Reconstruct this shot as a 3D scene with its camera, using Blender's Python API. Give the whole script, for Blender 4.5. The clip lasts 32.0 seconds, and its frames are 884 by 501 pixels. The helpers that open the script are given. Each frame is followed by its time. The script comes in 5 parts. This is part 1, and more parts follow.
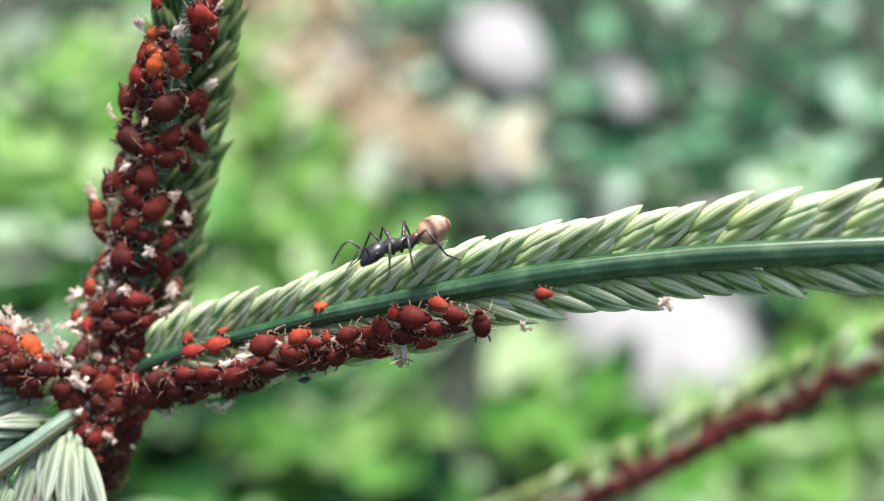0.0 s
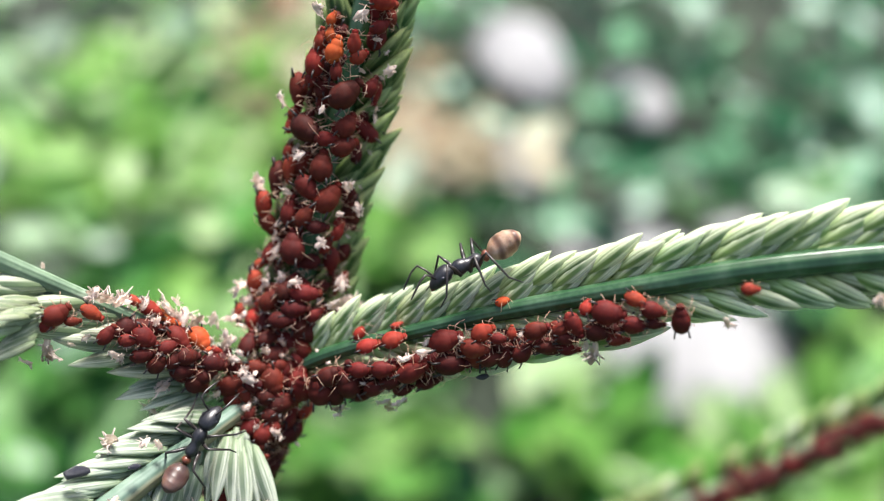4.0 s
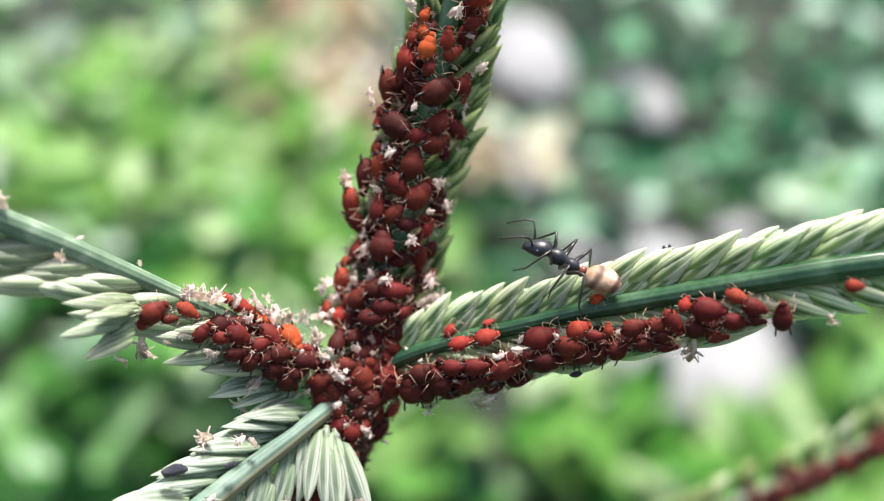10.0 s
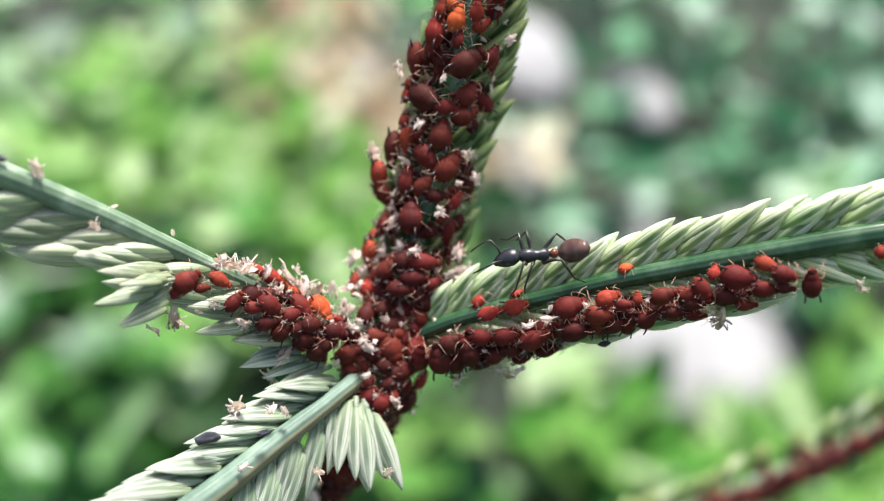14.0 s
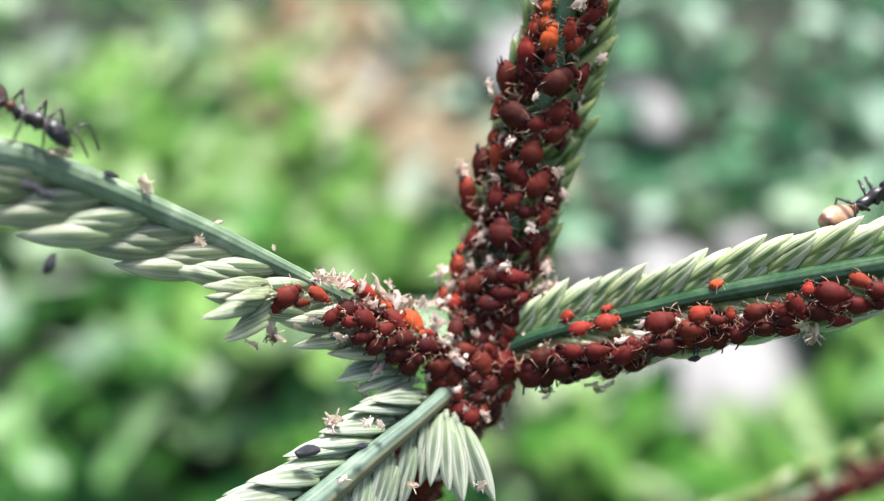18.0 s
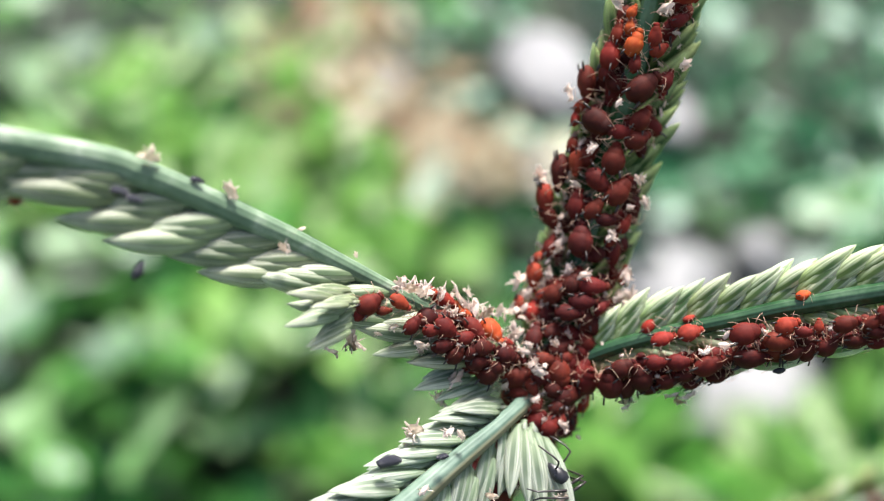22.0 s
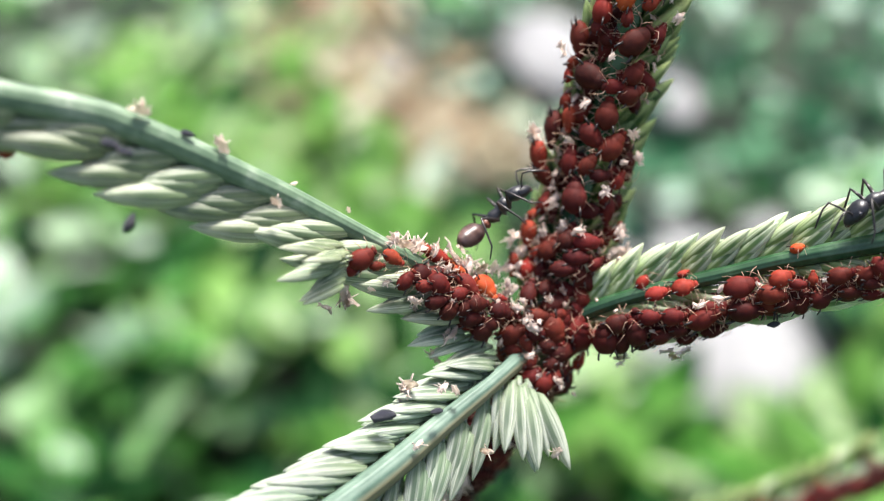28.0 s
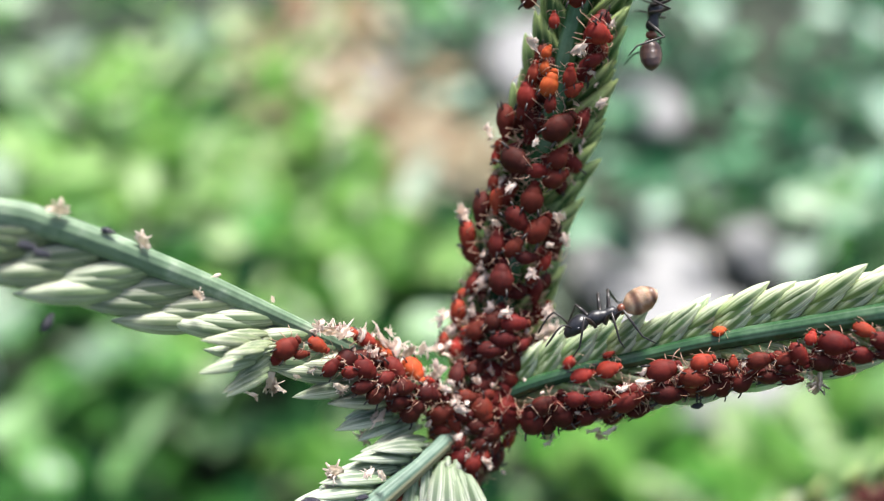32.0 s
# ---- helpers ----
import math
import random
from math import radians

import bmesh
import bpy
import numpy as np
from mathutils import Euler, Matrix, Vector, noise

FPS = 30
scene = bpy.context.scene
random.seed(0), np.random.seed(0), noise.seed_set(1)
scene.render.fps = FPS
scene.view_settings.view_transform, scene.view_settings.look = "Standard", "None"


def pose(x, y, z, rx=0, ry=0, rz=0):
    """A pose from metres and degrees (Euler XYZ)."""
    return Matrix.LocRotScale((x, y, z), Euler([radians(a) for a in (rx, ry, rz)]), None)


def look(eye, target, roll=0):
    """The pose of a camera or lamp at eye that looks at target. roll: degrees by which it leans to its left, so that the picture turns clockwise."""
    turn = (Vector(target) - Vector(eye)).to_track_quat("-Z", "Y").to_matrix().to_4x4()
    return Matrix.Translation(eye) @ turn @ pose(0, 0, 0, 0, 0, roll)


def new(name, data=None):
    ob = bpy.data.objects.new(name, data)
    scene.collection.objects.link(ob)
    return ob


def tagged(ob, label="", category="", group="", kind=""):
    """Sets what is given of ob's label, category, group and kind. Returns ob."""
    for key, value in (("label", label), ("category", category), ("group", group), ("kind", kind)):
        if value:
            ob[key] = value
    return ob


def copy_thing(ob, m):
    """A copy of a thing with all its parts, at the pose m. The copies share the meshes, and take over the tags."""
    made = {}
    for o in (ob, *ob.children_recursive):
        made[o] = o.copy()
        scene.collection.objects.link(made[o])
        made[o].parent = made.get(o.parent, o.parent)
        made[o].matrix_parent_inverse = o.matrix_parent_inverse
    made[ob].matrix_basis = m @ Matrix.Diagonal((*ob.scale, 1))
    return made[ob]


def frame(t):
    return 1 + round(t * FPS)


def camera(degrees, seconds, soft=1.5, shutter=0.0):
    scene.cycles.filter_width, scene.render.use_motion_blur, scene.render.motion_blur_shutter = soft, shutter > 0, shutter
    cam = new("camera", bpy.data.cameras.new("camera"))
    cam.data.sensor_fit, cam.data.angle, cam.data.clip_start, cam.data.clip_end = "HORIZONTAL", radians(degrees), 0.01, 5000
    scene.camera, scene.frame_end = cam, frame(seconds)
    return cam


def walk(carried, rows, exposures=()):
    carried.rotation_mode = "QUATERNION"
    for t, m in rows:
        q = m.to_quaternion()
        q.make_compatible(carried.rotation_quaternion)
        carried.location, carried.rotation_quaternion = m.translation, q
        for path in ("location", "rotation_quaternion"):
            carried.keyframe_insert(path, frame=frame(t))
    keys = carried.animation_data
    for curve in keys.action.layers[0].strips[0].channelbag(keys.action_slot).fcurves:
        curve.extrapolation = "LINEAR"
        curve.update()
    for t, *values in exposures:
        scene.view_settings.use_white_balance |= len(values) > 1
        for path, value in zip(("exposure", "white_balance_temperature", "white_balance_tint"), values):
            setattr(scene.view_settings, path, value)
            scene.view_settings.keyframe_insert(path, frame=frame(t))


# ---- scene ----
cam = camera(45.4, 32.0, soft=1.2)
cam.data.dof.use_dof = True
cam.data.dof.focus_distance = 0.0412
cam.data.dof.aperture_fstop = 27.0
EYE, TILT, MM = 0.46, -35.0, 0.001
# seconds; right, ahead, up in millimetres; yaw, pitch, roll
ROWS = [
    (0.0, -4.422, -2.469, 1.824, -5.759, -2.100, -0.030),
    (0.5, -5.278, -1.816, 1.269, -6.230, -1.527, -0.114),
    (1.0, -7.166, -1.061, 0.803, -5.364, -2.147, -0.251),
    (1.5, -7.270, -0.998, 1.715, -5.001, -1.888, -0.388),
    (2.0, -8.040, -1.355, 2.527, -4.776, -1.607, -0.783),
    (2.5, -9.095, -0.937, 2.004, -5.184, -1.759, -0.555),
    (4.5, -13.555, -0.112, 0.452, -4.966, -1.450, -0.716),
    (5.0, -17.062, 0.876, -1.103, -4.089, -1.358, -0.523),
    (5.5, -17.890, 1.686, -3.393, -3.418, -2.373, -0.000),
    (6.0, -19.314, 1.826, -2.476, -3.213, -2.179, -0.950),
    (6.5, -19.916, 1.547, -2.649, -3.366, -2.213, -0.509),
    (7.0, -20.467, 1.512, -2.817, -3.422, -2.156, -0.431),
    (7.5, -20.881, 1.591, -3.291, -3.402, -1.950, -0.676),
    (8.0, -20.361, 1.579, -3.388, -3.387, -1.812, -0.692),
    (8.5, -20.434, 1.605, -2.599, -3.415, -1.644, -0.594),
    (9.0, -18.187, 1.071, -2.369, -4.165, -1.681, -0.173),
    (9.5, -16.073, 0.540, -0.820, -4.378, -1.452, -0.259),
    (10.0, -14.780, -0.071, 0.920, -5.059, -1.561, -0.554),
    (10.5, -14.666, -0.297, 1.032, -5.227, -1.665, -0.154),
    (11.0, -14.862, -0.040, 0.516, -5.306, -1.660, -0.060),
    (11.5, -15.357, -0.237, 0.861, -5.228, -1.325, -0.492),
    (12.0, -16.046, -0.285, 0.307, -5.103, -1.078, -0.261),
    (12.5, -16.749, -0.248, 0.268, -5.022, -1.014, -0.167),
    (13.0, -16.826, -0.079, 0.340, -5.092, -1.159, -0.305),
    (13.5, -16.039, -0.279, -0.318, -5.206, -1.433, -0.403),
    (15.5, -17.376, -0.261, -0.089, -5.097, -1.591, -0.682),
    (16.0, -18.542, -0.364, -0.184, -4.971, -1.368, -0.534),
    (16.5, -19.201, -0.074, -0.531, -4.919, -1.304, -0.761),
    (17.0, -18.922, -0.475, -0.348, -4.987, -1.237, -0.691),
    (17.5, -20.160, -0.086, -0.035, -4.713, -1.048, -0.908),
    (18.0, -19.824, -0.473, -0.096, -5.171, -0.975, -0.632),
    (18.5, -20.036, -0.182, -1.232, -5.103, -1.201, -0.605),
    (19.0, -20.200, -0.011, -0.990, -4.978, -1.335, -0.721),
    (19.5, -20.973, 0.020, -0.144, -4.847, -1.266, -0.973),
    (20.0, -21.516, 0.215, -0.422, -4.580, -1.071, -0.956),
    (20.5, -21.878, 0.200, -0.624, -4.599, -0.869, -0.837),
    (21.0, -22.738, -0.016, 0.217, -4.552, -0.797, -1.121),
    (21.5, -22.830, 0.134, -0.106, -4.569, -0.762, -1.209),
    (22.0, -22.475, 0.352, 0.152, -4.450, -0.973, -1.074),
    (22.5, -21.625, 0.844, -1.957, -4.083, -2.258, -0.809),
    (23.0, -22.335, 0.811, -2.187, -4.252, -2.399, -0.566),
    (23.5, -22.380, 1.197, -2.497, -4.240, -2.294, -0.557),
    (24.0, -22.495, 1.309, -2.015, -4.108, -2.222, -0.738),
    (24.5, -22.904, 1.273, -2.286, -4.005, -2.075, -0.505),
    (25.0, -21.415, 1.253, -2.701, -3.722, -1.936, -0.745),
    (25.5, -22.198, 0.906, -1.493, -3.820, -1.729, -0.801),
    (27.5, -22.012, 0.457, -1.901, -4.012, -1.799, -0.606),
    (28.0, -22.017, 0.336, -1.120, -4.223, -1.617, -0.634),
    (28.5, -18.906, 0.136, 1.261, -4.413, -1.694, -0.250),
    (29.0, -18.626, 0.451, 1.660, -4.321, -1.813, -0.465),
    (29.5, -18.617, 0.401, 2.247, -4.290, -1.900, -0.222),
    (30.0, -18.823, 0.562, 1.969, -4.338, -2.189, -0.171),
    (30.5, -18.767, 0.575, 1.774, -4.447, -2.030, -0.317),
    (31.0, -19.562, 0.543, 2.038, -4.340, -1.791, -0.292),
    (31.5, -19.704, 0.218, 1.356, -4.750, -1.738, -0.116),
    (32.0, -19.568, -0.188, 1.995, -4.838, -1.203, -0.279),
]
walk(cam, [(t, pose(0, 0, EYE, TILT) @ pose(MM * x, MM * y, MM * z, 90 + pitch, roll, yaw)) for t, x, y, z, yaw, pitch, roll in ROWS])

# ---- light ----
SUN_ELEVATION, SUN_AZIMUTH = radians(70), radians(20)
world = bpy.data.worlds.new("sky")
scene.world = world
world.use_nodes = True
sky_node = world.node_tree.nodes.new("ShaderNodeTexSky")
sky_node.sky_type = "NISHITA"
sky_node.sun_disc = False
sky_node.sun_elevation, sky_node.sun_rotation = SUN_ELEVATION, SUN_AZIMUTH
sky_node.air_density, sky_node.dust_density, sky_node.ozone_density = 1.0, 5.0, 0.4
back_node = world.node_tree.nodes["Background"]
back_node.inputs["Strength"].default_value = 0.115
world.node_tree.links.new(sky_node.outputs[0], back_node.inputs["Color"])
sun_data = bpy.data.lights.new("sun", "SUN")
sun_data.energy, sun_data.angle, sun_data.color = 4.3, radians(12), (1.0, 0.98, 0.95)
sun = new("sun", sun_data)
sun.matrix_world = look((math.cos(SUN_ELEVATION) * math.sin(SUN_AZIMUTH), math.cos(SUN_ELEVATION) * math.cos(SUN_AZIMUTH), math.sin(SUN_ELEVATION)), (0, 0, 0))
scene.view_settings.exposure = 1.2

# ---- helpers of this scene ----
BASE = pose(0, 0, EYE, TILT)  # the space of the grass heads: x right, y ahead, z up, in metres
UNBASE = BASE.inverted()
rng = random.Random(7)


def mm(p):
    return Vector(p) * MM


def finish(bm, name, material, smooth=True):
    me = bpy.data.meshes.new(name)
    bmesh.ops.recalc_face_normals(bm, faces=bm.faces)
    for f in bm.faces:
        f.smooth = smooth
    bm.to_mesh(me)
    bm.free()
    me.materials.append(material)
    return me


def part(name, bm, material, parent, label="", smooth=True):
    ob = new(name, finish(bm, name, material, smooth))
    ob.parent = parent
    return tagged(ob, label)


def group_root(name, m, label, category, group=""):
    ob = new(name)
    ob.empty_display_size = 0.001
    ob.matrix_world = m
    return tagged(ob, label, category, group)


def ring_frames(pts):
    """A tangent and two cross directions at each point of a line."""
    pts = [Vector(p) for p in pts]
    out, side = [], None
    for i, p in enumerate(pts):
        t = (pts[min(i + 1, len(pts) - 1)] - pts[max(i - 1, 0)]).normalized()
        if side is None:
            side = t.cross(Vector((0, 1, 0)))
            if side.length < 0.1:
                side = t.cross(Vector((1, 0, 0)))
        side = (side - t * side.dot(t)).normalized()
        out.append((p, t, side, t.cross(side)))
    return out


def tube(bm, pts, radii, n=6, flat=1.0, ribs=0, rib=0.0, cap=True):
    """A swept tube with UVs: u round it, v along it."""
    uv = bm.loops.layers.uv.verify()
    rings = []
    for (p, t, a, b), r in zip(ring_frames(pts), radii):
        ring = []
        for k in range(n):
            w = 2 * math.pi * k / n
            q = r * (1 + rib * math.cos(ribs * w)) if ribs else r
            ring.append(bm.verts.new(p + a * (q * math.cos(w)) + b * (q * flat * math.sin(w))))
        rings.append(ring)
    m = len(rings) - 1
    for i in range(m):
        for k in range(n):
            f = bm.faces.new((rings[i][k], rings[i][(k + 1) % n], rings[i + 1][(k + 1) % n], rings[i + 1][k]))
            for loop, (u, v) in zip(f.loops, ((k, i), (k + 1, i), (k + 1, i + 1), (k, i + 1))):
                loop[uv].uv = (u / n, v / m)
    if cap:
        for ring in (rings[0], rings[-1]):
            bm.faces.new(ring)
    return bm


def lathe(bm, profile, n=14, m=Matrix.Identity(4), squash=1.0):
    """A body of revolution round x from (x, radius) pairs; its ends are points."""
    uv = bm.loops.layers.uv.verify()
    rings = []
    for x, r in profile:
        if r <= 0:
            rings.append([bm.verts.new(m @ Vector((x, 0, 0)))])
        else:
            rings.append([bm.verts.new(m @ Vector((x, r * math.cos(2 * math.pi * k / n), squash * r * math.sin(2 * math.pi * k / n)))) for k in range(n)])
    for i in range(len(rings) - 1):
        a, b = rings[i], rings[i + 1]
        for k in range(n):
            k2 = (k + 1) % n
            if len(a) == 1 and len(b) == 1:
                continue
            face = (a[0], b[k], b[k2]) if len(a) == 1 else (a[k], a[k2], b[0]) if len(b) == 1 else (a[k], a[k2], b[k2], b[k])
            f = bm.faces.new(face)
            for loop in f.loops:
                loop[uv].uv = (k / n, (i + 0.5) / len(rings))
    return bm


def smooth_line(pts, n):
    """A Catmull-Rom line through points, n steps a piece."""
    pts = [Vector(p) for p in pts]
    ext = [2 * pts[0] - pts[1]] + pts + [2 * pts[-1] - pts[-2]]
    out = []
    for i in range(1, len(ext) - 2):
        a, b, c, d = ext[i - 1:i + 3]
        for k in range(n):
            t = k / n
            out.append(0.5 * (2 * b + (c - a) * t + (2 * a - 5 * b + 4 * c - d) * t * t + (3 * b - a - 3 * c + d) * t ** 3))
    return out + [pts[-1]]


def nearest_on(p, axis):
    best = None
    for a, b in zip(axis[:-1], axis[1:]):
        a, b = Vector(a), Vector(b)
        u = max(0.0, min(1.0, (p - a).dot(b - a) / (b - a).length_squared))
        q = a + u * (b - a)
        if best is None or (p - q).length < best[0]:
            best = ((p - q).length, q, (b - a).normalized())
    return best[1], best[2]


# ---- materials ----
def node_material(name):
    m = bpy.data.materials.new(name)
    m.use_nodes = True
    return m, m.node_tree.nodes, m.node_tree.links, m.node_tree.nodes["Principled BSDF"]


def noise_ramp(nodes, links, scale, stops, detail=5.0, coords="Object", rough=0.6):
    tc = nodes.new("ShaderNodeTexCoord")
    no = nodes.new("ShaderNodeTexNoise")
    no.inputs["Scale"].default_value, no.inputs["Detail"].default_value, no.inputs["Roughness"].default_value = scale, detail, rough
    links.new(tc.outputs[coords], no.inputs["Vector"])
    ramp = nodes.new("ShaderNodeValToRGB")
    while len(ramp.color_ramp.elements) < len(stops):
        ramp.color_ramp.elements.new(0.5)
    for e, (at, c) in zip(ramp.color_ramp.elements, stops):
        e.position, e.color = at, (*c, 1)
    links.new(no.outputs["Fac"], ramp.inputs["Fac"])
    return no, ramp


def mixed(nodes, links, fac, a, b, mode="MIX"):
    mx = nodes.new("ShaderNodeMix")
    mx.data_type, mx.blend_type = "RGBA", mode
    for key, v in ((0, fac), (6, a), (7, b)):
        if isinstance(v, (int, float)):
            mx.inputs[key].default_value = v
        elif isinstance(v, tuple):
            mx.inputs[key].default_value = (*v, 1)
        else:
            links.new(v, mx.inputs[key])
    return mx.outputs[2]


def bump(nodes, links, height, bsdf, strength, distance):
    b = nodes.new("ShaderNodeBump")
    b.inputs["Strength"].default_value, b.inputs["Distance"].default_value = strength, distance
    links.new(height, b.inputs["Height"])
    links.new(b.outputs[0], bsdf.inputs["Normal"])


def hue_by_object(nodes, links, color, amount, value=0.25):
    """Shifts a colour a little from object to object."""
    info = nodes.new("ShaderNodeObjectInfo")
    hs = nodes.new("ShaderNodeHueSaturation")
    for key, lo, hi in (("Hue", 0.5 - amount, 0.5 + amount), ("Value", 1 - value, 1 + value)):
        mr = nodes.new("ShaderNodeMapRange")
        mr.inputs["To Min"].default_value, mr.inputs["To Max"].default_value = lo, hi
        if key == "Value":
            wn = nodes.new("ShaderNodeTexWhiteNoise")
            wn.noise_dimensions = "1D"
            links.new(info.outputs["Random"], wn.inputs["W"])
            links.new(wn.outputs["Value"], mr.inputs["Value"])
        else:
            links.new(info.outputs["Random"], mr.inputs["Value"])
        links.new(mr.outputs[0], hs.inputs[key])
    links.new(color, hs.inputs["Color"])
    return hs.outputs[0]


def with_translucence(nodes, links, bsdf, color, share):
    tr = nodes.new("ShaderNodeBsdfTranslucent")
    links.new(color, tr.inputs["Color"])
    mx = nodes.new("ShaderNodeMixShader")
    mx.inputs[0].default_value = share
    links.new(bsdf.outputs[0], mx.inputs[1])
    links.new(tr.outputs[0], mx.inputs[2])
    links.new(mx.outputs[0], nodes["Material Output"].inputs["Surface"])


def lemma_material(name, stops, green, base, glow=0.5, band=0.8, streaks=0.75, width=0.10):
    """Husks: pale thin margins, a green band along the keel, side nerves and fine streaks that run along them."""
    m, nodes, links, bsdf = node_material(name)

    def math_node(op, a, b=0.0):
        n = nodes.new("ShaderNodeMath")
        n.operation = op
        for key, v in ((0, a), (1, b)):
            if isinstance(v, (int, float)):
                n.inputs[key].default_value = v
            else:
                links.new(v, n.inputs[key])
        return n.outputs[0]

    def ranged(v, lo, hi, to):
        n = nodes.new("ShaderNodeMapRange")
        n.interpolation_type = "SMOOTHSTEP"
        n.inputs["From Min"].default_value, n.inputs["From Max"].default_value, n.inputs["To Max"].default_value = lo, hi, to
        links.new(v, n.inputs["Value"])
        return n.outputs[0]

    uvn = nodes.new("ShaderNodeUVMap")
    sep = nodes.new("ShaderNodeSeparateXYZ")
    links.new(uvn.outputs[0], sep.inputs[0])
    no, ramp = noise_ramp(nodes, links, 900, stops)
    off_keel = math_node("ABSOLUTE", math_node("SUBTRACT", sep.outputs["X"], 0.27))
    keel = ranged(off_keel, width, width * 0.25, band)
    side = ranged(math_node("COSINE", math_node("MULTIPLY", off_keel, 2 * math.pi / 0.125)), 0.55, 1.0, band * 0.4)
    lines = math_node("MAXIMUM", keel, side)
    fade = ranged(sep.outputs["Y"], 1.0, 0.55, 1.0)
    col = mixed(nodes, links, math_node("MULTIPLY", lines, math_node("ADD", math_node("MULTIPLY", fade, 0.75), 0.25)), ramp.outputs[0], green)
    # greener towards the foot of the husk
    col = mixed(nodes, links, ranged(sep.outputs["Y"], 0.6, 0.1, 0.75), col, base)
    # fine streaks along the husk
    stretch = nodes.new("ShaderNodeMapping")
    stretch.inputs["Scale"].default_value = (34, 1.4, 1)
    links.new(uvn.outputs[0], stretch.inputs["Vector"])
    streak = nodes.new("ShaderNodeTexNoise")
    streak.inputs["Scale"].default_value = 1.0
    links.new(stretch.outputs[0], streak.inputs["Vector"])
    col = mixed(nodes, links, ranged(streak.outputs["Fac"], 0.50, 0.62, streaks), col, tuple(0.7 * c + 0.3 * d for c, d in zip(green, base)))
    # brownish blotches
    blot, spots = noise_ramp(nodes, links, 2.6, [(0.62, (0, 0, 0)), (0.78, (0.45, 0.45, 0.45))], 3)
    col = mixed(nodes, links, spots.outputs[0], col, (0.34, 0.25, 0.12))
    col = hue_by_object(nodes, links, col, 0.02, 0.16)
    links.new(col, bsdf.inputs["Base Color"])
    bsdf.inputs["Roughness"].default_value = 0.42
    bsdf.inputs["Specular IOR Level"].default_value = 0.35
    bump(nodes, links, streak.outputs["Fac"], bsdf, 0.5, 0.00006)
    bsdf.inputs["Subsurface Weight"].default_value = 0.1
    bsdf.inputs["Subsurface Radius"].default_value = (0.9, 1.0, 0.6)
    bsdf.inputs["Subsurface Scale"].default_value = 0.0004
    through_light = mixed(nodes, links, 1.0, col, (1.0, 1.0, 0.82), "MULTIPLY")
    with_translucence(nodes, links, bsdf, through_light, glow)
    return m


def stem_material(name, dark, mid, light, scale=1.0, flank=None, rough=0.55):
    """A ribbed green stem with pale ribs and a waxy bloom."""
    m, nodes, links, bsdf = node_material(name)
    uvn = nodes.new("ShaderNodeUVMap")
    sep = nodes.new("ShaderNodeSeparateXYZ")
    links.new(uvn.outputs[0], sep.inputs[0])
    mul = nodes.new("ShaderNodeMath")
    mul.operation = "MULTIPLY"
    mul.inputs[1].default_value = 2 * math.pi * 11
    links.new(sep.outputs["X"], mul.inputs[0])
    cosine = nodes.new("ShaderNodeMath")
    cosine.operation = "COSINE"
    links.new(mul.outputs[0], cosine.inputs[0])
    no, ramp = noise_ramp(nodes, links, 700 * scale, [(0.3, dark), (0.5, mid), (0.72, light)])
    mr = nodes.new("ShaderNodeMapRange")
    mr.inputs["From Min"].default_value, mr.inputs["From Max"].default_value = 0.2, 1.0
    mr.inputs["To Max"].default_value = 0.09
    links.new(cosine.outputs[0], mr.inputs["Value"])
    col = mixed(nodes, links, mr.outputs[0], ramp.outputs[0], light)
    if flank:
        turn = nodes.new("ShaderNodeMath")
        turn.operation = "MULTIPLY"
        turn.inputs[1].default_value = 2 * math.pi
        links.new(sep.outputs["X"], turn.inputs[0])
        way = nodes.new("ShaderNodeMath")
        way.operation = "COSINE"
        links.new(turn.outputs[0], way.inputs[0])
        band = nodes.new("ShaderNodeMapRange")
        band.inputs["From Min"].default_value, band.inputs["From Max"].default_value = 0.0, 0.35
        band.inputs["To Max"].default_value = 0.8
        links.new(way.outputs[0], band.inputs["Value"])
        col = mixed(nodes, links, band.outputs[0], col, flank)
    links.new(col, bsdf.inputs["Base Color"])
    bsdf.inputs["Roughness"].default_value = rough
    bump(nodes, links, cosine.outputs[0], bsdf, 0.25, 0.00003)
    return m


def aphid_material(name, dark, mid):
    m, nodes, links, bsdf = node_material(name)
    no, ramp = noise_ramp(nodes, links, 2.2, [(0.3, dark), (0.65, mid)])
    col = hue_by_object(nodes, links, ramp.outputs[0], 0.006, 0.22)
    links.new(col, bsdf.inputs["Base Color"])
    bsdf.inputs["Roughness"].default_value = 0.66
    bsdf.inputs["Specular IOR Level"].default_value = 0.16
    bsdf.inputs["Subsurface Weight"].default_value = 0.3
    bsdf.inputs["Subsurface Radius"].default_value = (1.0, 0.22, 0.10)
    bsdf.inputs["Subsurface Scale"].default_value = 0.00035
    fine = nodes.new("ShaderNodeTexNoise")
    fine.inputs["Scale"].default_value = 26
    tc = nodes.new("ShaderNodeTexCoord")
    links.new(tc.outputs["Object"], fine.inputs["Vector"])
    bump(nodes, links, fine.outputs["Fac"], bsdf, 0.10, 0.03)
    return m


